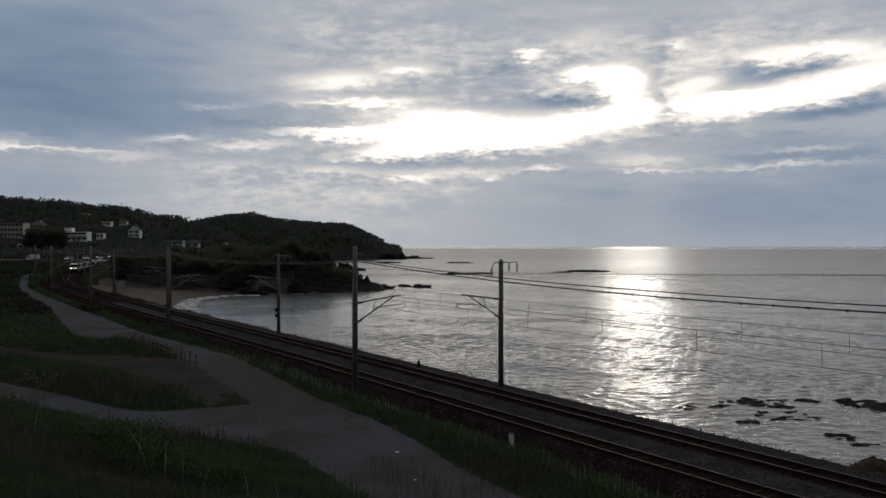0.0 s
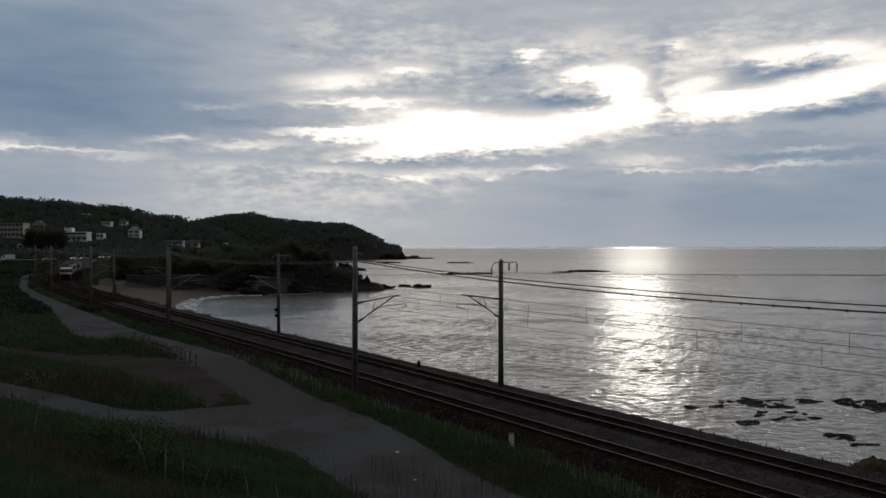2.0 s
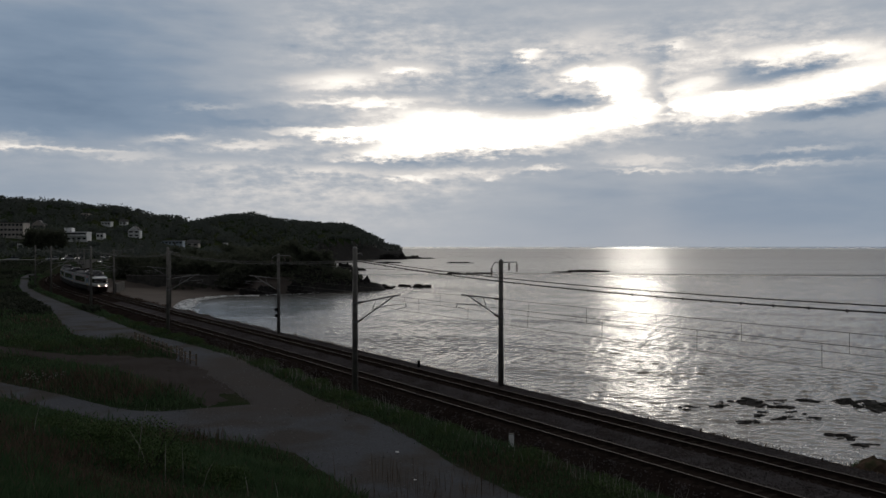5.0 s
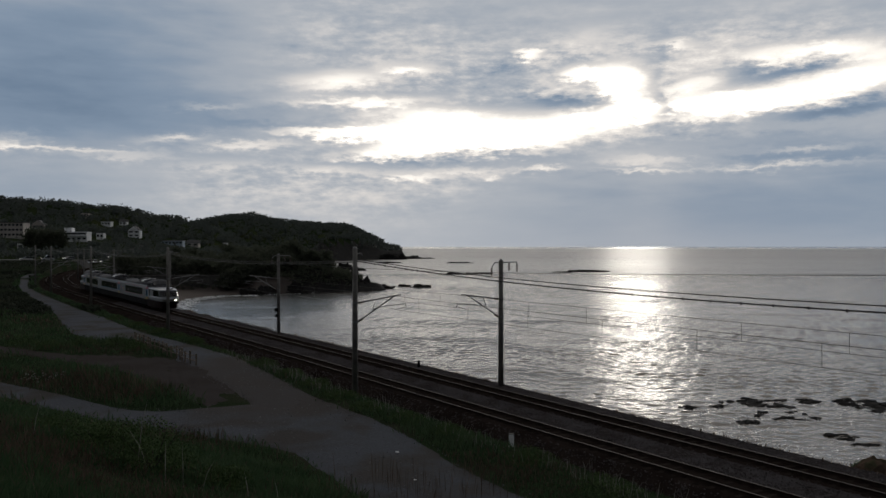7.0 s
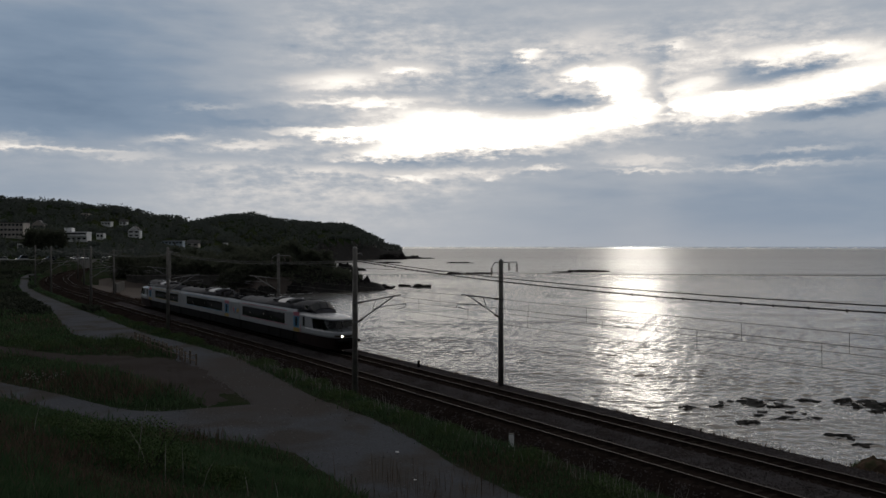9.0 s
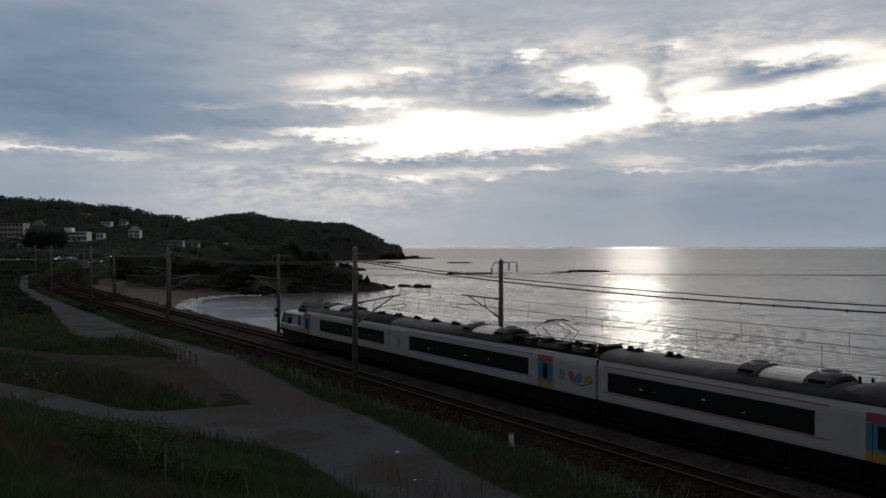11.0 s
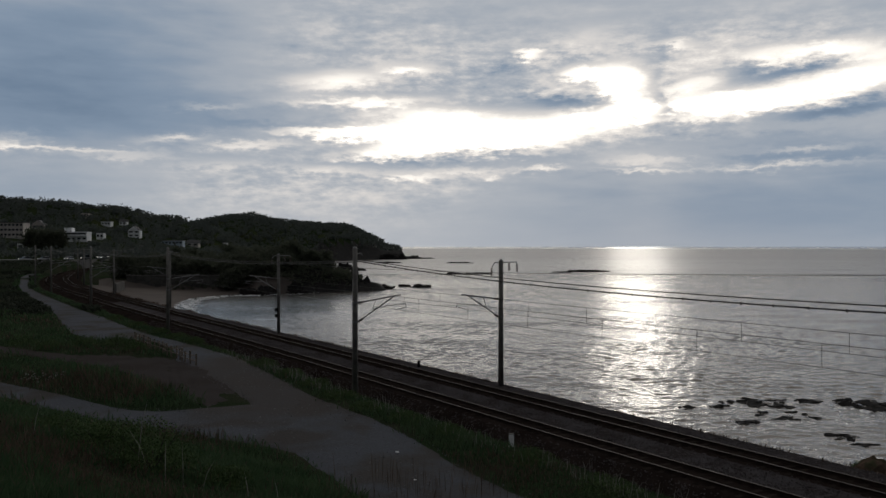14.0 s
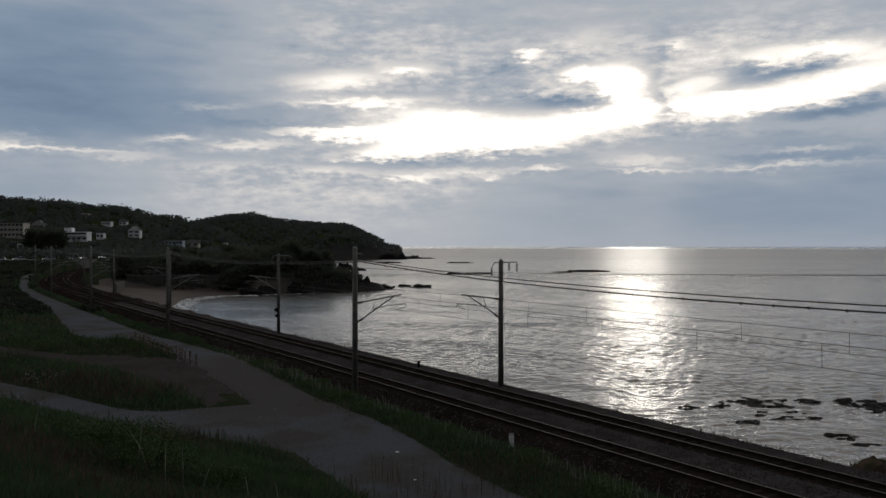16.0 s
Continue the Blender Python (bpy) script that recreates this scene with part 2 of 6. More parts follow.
def trodden_patch(m, x, y, along, across, turn, colour):
    """Earth carried over a surface by wheels: a brown patch with ragged edges."""
    g = Graph(m.node_tree)
    bsdf = m.node_tree.nodes["Principled BSDF"]
    below = bsdf.inputs["Base Color"].links[0].from_socket
    co = g.node("ShaderNodeTexCoord").outputs["Object"]
    split = g.node("ShaderNodeSeparateXYZ")
    g.put(split.inputs[0], co)
    dx, dy = g.math("SUBTRACT", split.outputs[0], x), g.math("SUBTRACT", split.outputs[1], y)
    c, s = math.cos(turn), math.sin(turn)
    a = g.math("DIVIDE", g.math("ADD", g.math("MULTIPLY", dx, c), g.math("MULTIPLY", dy, s)), along)
    b = g.math("DIVIDE", g.math("SUBTRACT", g.math("MULTIPLY", dy, c), g.math("MULTIPLY", dx, s)), across)
    d = g.math("ADD", g.math("MULTIPLY", a, a), g.math("MULTIPLY", b, b))
    d = g.math("ADD", d, g.math("MULTIPLY", g.math("SUBTRACT", g.noise(co, 0.5, 5.0, 0.65), 0.5), 1.6))
    g.put(bsdf.inputs["Base Color"], g.mix(g.span(d, 0.35, 1.25, 0.85, 0.0), below, colour))


trodden_patch(GRAVEL, -12.5, 52.5, 14.0, 6.5, radians(-70), (0.050, 0.045, 0.044))
DIRT = material("trodden_brown_earth", (0.054, 0.049, 0.049), 0.95, spots=(0.047, 0.042, 0.040), scale=0.3, fine=14.0, vary=0.35, bump=0.6, depth=0.05, spec=0.0)
BANK_EARTH = material("brown_bank_earth", (0.085, 0.060, 0.046), 0.95, spots=(0.05, 0.05, 0.03), scale=1.2, fine=12.0, vary=0.35, bump=0.8, depth=0.08, spec=0.0)
BALLAST = material("rusty_ballast", (0.026, 0.020, 0.018), 0.95, spots=(0.016, 0.012, 0.011), scale=0.5, fine=16.0, vary=0.4, bump=1.0, depth=0.08, spec=0.0)
GREY_BALLAST = material("grey_ballast", (0.072, 0.067, 0.071), 0.95, spots=(0.048, 0.042, 0.042), scale=0.6, fine=16.0, vary=0.4, bump=1.0, depth=0.08, spec=0.0)
SAND = material("damp_sand", (0.098, 0.082, 0.074), 0.9, scale=0.1, fine=4.0, vary=0.15, bump=0.2, spec=0.2)
ROCK = material("black_sea_rock", (0.020, 0.020, 0.020), 0.75, spots=(0.028, 0.026, 0.025), scale=0.3, fine=2.5, vary=0.4, bump=0.8, depth=0.3, spec=0.06)
WOODS = material("dark_woodland", (0.022, 0.034, 0.016), 0.95, spots=(0.036, 0.044, 0.02), scale=0.05, fine=0.9, vary=0.5, bump=0.6, depth=0.6, spec=0.0)
RAIL = material("rail_steel", (0.030, 0.022, 0.019), 0.7, scale=2.0, fine=30.0, vary=0.3, bump=0.1, spec=0.0)
RAILTOP = material("polished_rail_head", (0.12, 0.105, 0.095), 0.6, metal=0.2, scale=2.0, fine=30.0, vary=0.1, bump=0.0, spec=0.1)
SLEEPER = material("weathered_concrete_sleeper", (0.032, 0.026, 0.023), 0.9, scale=2.0, fine=25.0, vary=0.3, island=0.3, spec=0.0)
CONCRETE = material("weathered_concrete", (0.15, 0.145, 0.136), 0.9, spots=(0.10, 0.095, 0.09), scale=1.2, fine=20.0, vary=0.2, bump=0.2, depth=0.01)
STAINED = material("stained_dark_concrete", (0.075, 0.072, 0.066), 0.9, spots=(0.05, 0.048, 0.045), scale=0.8, fine=12.0, vary=0.25, bump=0.2, depth=0.02)
STEEL = material("galvanised_steel", (0.22, 0.22, 0.23), 0.5, metal=0.7, scale=3.0, fine=30.0, vary=0.2, bump=0.05)
WIRE = material("dark_wire", (0.035, 0.033, 0.032), 0.6, metal=0.3, bump=0.0)
PORCELAIN = material("brown_porcelain", (0.06, 0.035, 0.028), 0.6, bump=0.0, vary=0.1)
ASPHALT = material("road_asphalt", (0.055, 0.055, 0.057), 0.9, scale=0.4, fine=25.0, vary=0.25)
WOOD = material("grey_old_wood", (0.15, 0.12, 0.095), 0.9, scale=1.5, fine=30.0, vary=0.35, bump=0.4)
WHITE_BODY = material("white_train_paint", (0.37, 0.39, 0.425), 0.25, scale=0.6, fine=6.0, vary=0.06, bump=0.0)
ROOF_GREY = material("grey_train_roof", (0.060, 0.062, 0.074), 0.7, spots=(0.040, 0.041, 0.048), scale=1.1, fine=8.0, vary=0.3, bump=0.05, spec=0.2)
SKIRT = material("dark_red_skirt", (0.018, 0.008, 0.008), 0.6, scale=1.0, fine=12.0, vary=0.3, spec=0.15)
LOUVRE = material("grey_louvre_paint", (0.19, 0.205, 0.23), 0.5, vary=0.1, bump=0.0)
BLACK = material("sooty_black", (0.008, 0.008, 0.009), 0.75, scale=1.0, fine=12.0, vary=0.4, spec=0.08)
GLASS = material("dark_train_glass", (0.012, 0.014, 0.017), 0.08, scale=0.5, fine=3.0, vary=0.1, bump=0.0)
UNIT = material("pale_roof_unit", (0.42, 0.41, 0.42), 0.32, metal=0.5, scale=1.5, fine=14.0, vary=0.15, bump=0.1)
LAMP_BAND = material("dull_brass_band", (0.10, 0.085, 0.05), 0.4, metal=0.6, vary=0.1, bump=0.0)
PINK = material("pink_paint", (0.34, 0.08, 0.13), 0.4, vary=0.06, bump=0.0)
BLUE = material("sky_blue_paint", (0.055, 0.20, 0.36), 0.4, vary=0.06, bump=0.0)
YELLOW = material("yellow_paint", (0.36, 0.24, 0.05), 0.4, vary=0.06, bump=0.0)
HEADLIGHT = material("lit_headlight", (0.9, 0.85, 0.8), 0.3, glow=70.0, glow_colour=(1.0, 0.82, 0.64), bump=0.0)
TAIL_LAMP = material("red_tail_lamp", (0.12, 0.02, 0.02), 0.2, bump=0.0)
WINDOW_SPOT = material("pale_window_spot", (0.3, 0.28, 0.25), 0.4, glow=0.03, glow_colour=(1.0, 0.92, 0.78), bump=0.0)
WHITE_WALL = material("white_stucco", (0.86, 0.87, 0.89), 0.85, scale=0.4, fine=4.0, vary=0.1, bump=0.05)
PALE_BLUE_WALL = material("pale_blue_cladding", (0.42, 0.50, 0.60), 0.6, scale=0.4, fine=4.0, vary=0.1, bump=0.05)
CREAM_WALL = material("cream_stucco", (0.52, 0.47, 0.44), 0.85, scale=0.4, fine=4.0, vary=0.12, bump=0.05)
DARK_ROOF = material("dark_roof", (0.05, 0.05, 0.055), 0.8, scale=0.6, fine=6.0, vary=0.3)
PANE = material("house_window_glass", (0.02, 0.025, 0.03), 0.1, bump=0.0)
DARK_CAR = material("dark_car_paint", (0.05, 0.055, 0.065), 0.3, vary=0.05, bump=0.0)
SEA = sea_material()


def clear_glass():
    """Thin tinted pane: light goes through, the sky mirrors in it at a slant."""
    m = bpy.data.materials.new("tinted_windscreen")
    m.use_nodes = True
    g = Graph(m.node_tree)
    m.node_tree.nodes.remove(m.node_tree.nodes["Principled BSDF"])
    clear = g.node("ShaderNodeBsdfTransparent")
    clear.inputs[0].default_value = (0.50, 0.53, 0.54, 1)
    gloss = g.node("ShaderNodeBsdfGlossy")
    gloss.inputs["Roughness"].default_value = 0.04
    fresnel = g.node("ShaderNodeFresnel")
    fresnel.inputs["IOR"].default_value = 1.5
    both = g.node("ShaderNodeMixShader")
    g.put(both.inputs[0], fresnel.outputs[0])
    g.put(both.inputs[1], clear.outputs[0])
    g.put(both.inputs[2], gloss.outputs[0])
    g.put(m.node_tree.nodes["Material Output"].inputs[0], both.outputs[0])
    return m


SCREEN = clear_glass()


# ---- small builders ----
def mesh_object(name, bm, mat, parent=None, label="", smooth=False):
    me = bpy.data.meshes.new(name)
    bmesh.ops.recalc_face_normals(bm, faces=bm.faces)
    bm.to_mesh(me)
    bm.free()
    for m in (mat if isinstance(mat, (list, tuple)) else [mat]):
        me.materials.append(m)
    if smooth:
        me.polygons.foreach_set("use_smooth", [True] * len(me.polygons))
    ob = new(name, me)
    if parent:
        ob.parent = parent
    if label:
        ob["label"] = label
    return ob


def part(name, bm, mat, parent, label="", smooth=False):
    return mesh_object(name, bm, mat, parent, label, smooth)


def add_box(bm, x0, x1, y0, y1, z0, z1, m=None):
    r = bmesh.ops.create_cube(bm, size=1.0)
    t = Matrix.Translation(((x0 + x1) / 2, (y0 + y1) / 2, (z0 + z1) / 2)) @ Matrix.Diagonal((x1 - x0, y1 - y0, z1 - z0, 1))
    bmesh.ops.transform(bm, matrix=(m @ t) if m else t, verts=r["verts"])
    return r["verts"]


def box(x0, x1, y0, y1, z0, z1, bevel=0.0):
    bm = bmesh.new()
    add_box(bm, x0, x1, y0, y1, z0, z1)
    if bevel:
        bmesh.ops.bevel(bm, geom=bm.edges[:], offset=bevel, segments=2, affect="EDGES")
    return bm


def add_rod(bm, a, b, r0, r1=None, sides=8):
    """A round bar from a to b."""
    a, b = Vector(a), Vector(b)
    r1 = r0 if r1 is None else r1
    q = (b - a).to_track_quat("Z", "Y").to_matrix()
    rings = []
    for p, r in ((a, r0), (b, r1)):
        rings.append([bm.verts.new(p + q @ Vector((r * math.cos(2 * math.pi * i / sides), r * math.sin(2 * math.pi * i / sides), 0))) for i in range(sides)])
    for i in range(sides):
        bm.faces.new((rings[0][i], rings[0][(i + 1) % sides], rings[1][(i + 1) % sides], rings[1][i]))
    bm.faces.new(rings[0][::-1])
    bm.faces.new(rings[1])


def rod(a, b, r0, r1=None, sides=8):
    bm = bmesh.new()
    add_rod(bm, a, b, r0, r1, sides)
    return bm


def add_tube(bm, points, r, sides=6):
    """A bent round bar through points."""
    points = [Vector(p) for p in points]
    rings = []
    for i, p in enumerate(points):
        d = points[min(i + 1, len(points) - 1)] - points[max(i - 1, 0)]
        q = d.to_track_quat("Z", "Y").to_matrix()
        rings.append([bm.verts.new(p + q @ Vector((r * math.cos(2 * math.pi * k / sides), r * math.sin(2 * math.pi * k / sides), 0))) for k in range(sides)])
    for a, b in zip(rings, rings[1:]):
        for k in range(sides):
            bm.faces.new((a[k], a[(k + 1) % sides], b[(k + 1) % sides], b[k]))
    bm.faces.new(rings[0][::-1])
    bm.faces.new(rings[-1])


def tube(points, r, sides=6):
    bm = bmesh.new()
    add_tube(bm, points, r, sides)
    return bm


def loft(sections, caps=True):
    """Skin over rings of equal length."""
    bm = bmesh.new()
    rings = [[bm.verts.new(p) for p in s] for s in sections]
    n = len(rings[0])
    for a, b in zip(rings, rings[1:]):
        for k in range(n):
            bm.faces.new((a[k], a[(k + 1) % n], b[(k + 1) % n], b[k]))
    if caps:
        bm.faces.new(rings[0][::-1])
        bm.faces.new(rings[-1])
    return bm


# ---- the line: distance u runs from the foreground back round the bay ----
P0 = Vector((8.51, 41.35))
BACK = Vector((-0.556, 0.8312))
CURVE_FROM, CURVE_RADIUS = 139.0, 427.0
SPACING = 4.05
DRIFT = 1.0      # the straight leans a little inland before the curve


def line(u, side=0.0):
    """Plan point at distance u along the sea-side track, side metres towards the sea, and the heading back along it."""
    h = math.atan2(BACK.y, BACK.x)
    if u <= CURVE_FROM:
        p, a = P0 + BACK * u, h
    else:
        s = (u - CURVE_FROM) / CURVE_RADIUS
        q = P0 + BACK * CURVE_FROM
        a = h - s
        p = Vector((q.x + CURVE_RADIUS * (math.sin(h) - math.sin(a)), q.y + CURVE_RADIUS * (math.cos(a) - math.cos(h))))
    t = min(max((u - 20) / 80, 0), 1)
    side -= DRIFT * t * t * (3 - 2 * t)
    return Vector((p.x + side * math.sin(a), p.y - side * math.cos(a))), a


def line_offset(x, y):
    """Signed distance to the line (sea side positive) and u, for arrays."""
    hx, hy = BACK.x, BACK.y
    rx, ry = x - P0.x, y - P0.y
    u = rx * hx + ry * hy
    w = rx * hy - ry * hx
    h = math.atan2(hy, hx)
    q = P0 + BACK * CURVE_FROM
    cx, cy = q.x + CURVE_RADIUS * math.sin(h), q.y - CURVE_RADIUS * math.cos(h)
    dx, dy = x - cx, y - cy
    rad = np.hypot(dx, dy)
    ang = np.arctan2(dy, dx)
    a0 = math.atan2(q.y - cy, q.x - cx)
    turn = np.mod(a0 - ang + math.pi, 2 * math.pi) - math.pi
    curved = u > CURVE_FROM
    w, u = np.where(curved, CURVE_RADIUS - rad, w), np.where(curved, CURVE_FROM + CURVE_RADIUS * turn, u)
    t = np.clip((u - 20) / 80, 0, 1)
    return w + DRIFT * t * t * (3 - 2 * t), u


# ---- ground, one sheet ----
SEA_Z = -4.0
# waterline of the land, from the foreground round the bay, the rocky point and the far headland
COAST = [(3000, -4440), (236.7, -287), (62, -28), (27.5, 25.5), (-19.1, 95.1), (-37.5, 125.0), (-49, 150), (-56, 166), (-61, 188), (-59, 203), (-52, 206),
         (-43, 206), (-38, 211), (-31, 217), (-23, 221.5), (-15.5, 226), (-17, 229.5), (-25, 236), (-36, 262), (-54, 300), (-70, 360), (-95, 450), (-104, 560), (-92, 632),
         (-60, 690), (-33, 735), (-40, 810), (-120, 1000), (-420, 1500), (-2400, 3600), (-6000, 4200)]
LEFT_RIDGE = ([-2000, -700, -450, -336, -300, -260, -239, -230, -220, -207, -194, -165, -130], [60, 52, 44, 39.2, 37.3, 33.8, 31, 26.4, 25, 24.5, 20.5, 14, 0])
FAR_RIDGE = ([-900, -420, -290, -262, -248, -229, -211, -191, -162, -128, -97, -82, -68, -60, -48, -40, -33], [24, 26, 27, 27, 27.5, 31.5, 35.5, 37.3, 31.2, 28.2, 27, 20, 13.5, 7.8, 0.5, -3, -5])


def smooth(v, a, b):
    t = np.clip((v - a) / (b - a), 0, 1)
    return t * t * (3 - 2 * t)


def coast_distance(x, y):
    """Distance to the waterline, positive on land."""
    best = np.full(x.shape, 1e9)
    inside = np.zeros(x.shape, bool)
    ring = COAST + [(-6000, -6000), (3000, -6000)]
    for i, (ax, ay) in enumerate(ring):
        bx, by = ring[(i + 1) % len(ring)]
        if i < len(COAST) - 1:
            dx, dy = bx - ax, by - ay
            t = np.clip(((x - ax) * dx + (y - ay) * dy) / (dx * dx + dy * dy), 0, 1)
            best = np.minimum(best, np.hypot(x - ax - t * dx, y - ay - t * dy))
        cross = ((ay > y) != (by > y)) & (x < (bx - ax) * (y - ay) / (by - ay + 1e-12) + ax)
        inside ^= cross
    return np.where(inside, best, -best)


def wobble(x, y, scale, seed=0.0):
    """Cheap smooth unevenness between about -1 and 1."""
    a, b = x / scale + seed, y / scale - seed * 1.7
    return (np.sin(a * 1.3 + 1.7 * np.sin(b * 0.9 + seed)) + np.sin(b * 1.7 + 1.3 * np.sin(a * 1.1 - seed)) + np.sin((a + b) * 2.3 + seed) * 0.6) / 2.6


def ground_height(x, y):
    x, y = np.asarray(x, float), np.asarray(y, float)
    s = coast_distance(x, y)
    w, u = line_offset(x, y)
    # inland level
    foot = np.where(u < 0, -15.5, np.where(u < 30, -15.5 - 0.32 * u, np.maximum(-25.1, -25.1 + 0.08 * (u - 30))))
    slope = 0.2 + 0.4 / (1 + np.exp((u + 15) / 12))
    slope = slope * (1 - 0.75 * smooth(u, 25, 90))
    up = np.maximum(foot - w, 0)
    bank = slope * up
    bank = 11 * np.tanh(bank / 11)
    z = -0.55 + bank + 0.18 * wobble(x, y, 5.0) * smooth(up, 0.5, 5) + 0.05 * wobble(x, y, 1.7, 2.0) * smooth(up, 0.0, 2)
    island = np.exp(-(((x + 22.3) * 0.66 + (y - 50.4) * 0.75) / 2.2) ** 2 - (((x + 22.3) * 0.75 - (y - 50.4) * 0.66) / 7.5) ** 4)
    z = z + 0.55 * island
    # road shelf and the hills behind it
    z = np.maximum(z, -0.55 + 3.4 * smooth(y, 225, 285) * smooth(-x, 70, 120))
    front = np.clip((y - 325) / 275, 0, 1) ** 1.45
    rear = 1 - smooth(y, 615, 860)
    hill = np.interp(x, *LEFT_RIDGE) * np.where(y < 600, front, rear) * smooth(-x, 120, 190)
    z = np.maximum(z, 2.5 * (y > 325) + hill + 1.5 * wobble(x, y, 45, 1.0) * smooth(y, 340, 450))
    far = np.interp(x, *FAR_RIDGE) * np.sin(np.clip((y - 610) / 380, 0, 1) * math.pi) ** 0.7
    z = np.maximum(z, far)
    # the rocky point
    knob = 3.4 * np.exp(-(((x + 53) / 11.0) ** 2 + ((y - 235) / 15.0) ** 2))
    knob = knob + 4.4 * np.exp(-(((x + 40.0) / 8.0) ** 2 + ((y - 226) / 9.0) ** 2))
    z = z + knob + (0.6 * wobble(x, y, 2.4, 3.0) + 0.5 * wobble(x, y, 5.5, 1.0)) * smooth(x, -52, -40) * smooth(y, 203, 212) * (1 - smooth(y, 245, 262))
    tip = np.interp(x, [-60, -40, -33.7, -31.2, -26.6, -20, -15, -12], [40, 6, 3.6, 1.6, -0.3, -1.9, -3.0, -4.4])
    z = np.where((y > 205) & (y < 262) & (x > -60) & (x < -8), np.minimum(z, tip + 0.35 * wobble(x, y, 1.8, 2.0)), z)
    # shore profile
    beach = smooth(-x, 47, 58) * smooth(y, 148, 165) * (1 - smooth(y, 212, 222))
    steep = 0.25 * smooth(x, -50, -40) * smooth(y, 200, 212) * (1 - smooth(y, 250, 270))
    rate = (0.95 + steep) * (1 - beach) + 0.07 * beach + 0.5 * smooth(y, 500, 640)
    rough = (1 - beach) * smooth(y, 185, 215) * 1.3 * (wobble(x, y, 6, 4.0) + 0.6 * wobble(x, y, 2.6, 7.0))
    shore = SEA_Z + s * rate + rough * np.clip(s / 3.0, 0, 1)
    shore = np.where((beach > 0.3) & (s > 0), np.maximum(SEA_Z + s * rate, np.where(s > 26, -0.5 + 0 * s, -99)), shore)
    shore = np.where(s < 0, SEA_Z + np.maximum(s * 0.35, -6), shore)
    z = np.minimum(z, shore)
    # the seaward side drops from the ballast to the beach
    near = (u > 55) & (u < 215) & (w > 3.9) & (s > -1) & (y < 211)
    z = np.where(near, np.minimum(z, np.maximum(-0.75 - 0.8 * (w - 3.9), SEA_Z + np.clip(0.07 * s, 0.0, 2.5))), z)
    # cutting for the line: level bed under the ballast
    bed = np.abs(w + SPACING / 2)
    z = np.where((bed < 6.0) & (u < 420) & (u > -330), np.minimum(z, -0.62), z)
    return z


def grid_mesh(name, xs, ys, zs, mat, kind="structure", label="", smooth_faces=True):
    """A sheet from 2D arrays of coordinates."""
    n, m = xs.shape
    v = np.stack([xs, ys, zs], -1).reshape(-1, 3)
    i = np.arange(n * m).reshape(n, m)
    f = np.stack([i[:-1, :-1], i[1:, :-1], i[1:, 1:], i[:-1, 1:]], -1).reshape(-1, 4)
    me = bpy.data.meshes.new(name)
    me.from_pydata(v.tolist(), [], f.tolist())
    for k in (mat if isinstance(mat, (list, tuple)) else [mat]):
        me.materials.append(k)
    if smooth_faces:
        me.polygons.foreach_set("use_smooth", [True] * len(me.polygons))
    me.update()
    return tagged(new(name, me), label, "", "", kind)


def build_ground():
    ang = np.concatenate([np.arange(-180, -36, 3.0), np.arange(-36, 36, 0.26), np.arange(36, 180.1, 3.0)])
    rad = np.concatenate([[0.0], 1.5 * 1.0135 ** np.arange(0, 606)])
    a, r = np.meshgrid(np.radians(ang), rad, indexing="ij")
    x, y = r * np.sin(a), r * np.cos(a)
    z = ground_height(x, y)
    ob = grid_mesh("ground", x, y, z, [GRASS, SAND, ROCK, WOODS], label="dark rough grass slope, beach and wooded hills")
    s = coast_distance(x, y)
    w, u = line_offset(x, y)
    sand = (w > 4.5) & (x < -41) & (y > 140) & (y < 218) & (s < 34) & (z < -0.9)
    rock = (y > 190) & (s < 45) & ~sand & (x > -66) | ((y > 560) & (s < 9))
    wood = (y > 330) & ~rock
    idx = np.where(sand, 1, np.where(rock, 2, np.where(wood, 3, 0)))[:-1, :-1].reshape(-1)
    ob.data.polygons.foreach_set("material_index", idx.astype(np.int32))
    return ob


build_ground()


def build_sea():
    xs = np.array([-4900, -2000, -600, -200, 0, 200, 600, 2000, 4900.0])
    ys = np.array([-4900, -1500, -300, 0, 100, 300, 1000, 2500, 4950.0])
    x, y = np.meshgrid(xs, ys, indexing="ij")
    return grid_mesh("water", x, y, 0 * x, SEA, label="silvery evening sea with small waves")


sea = build_sea()


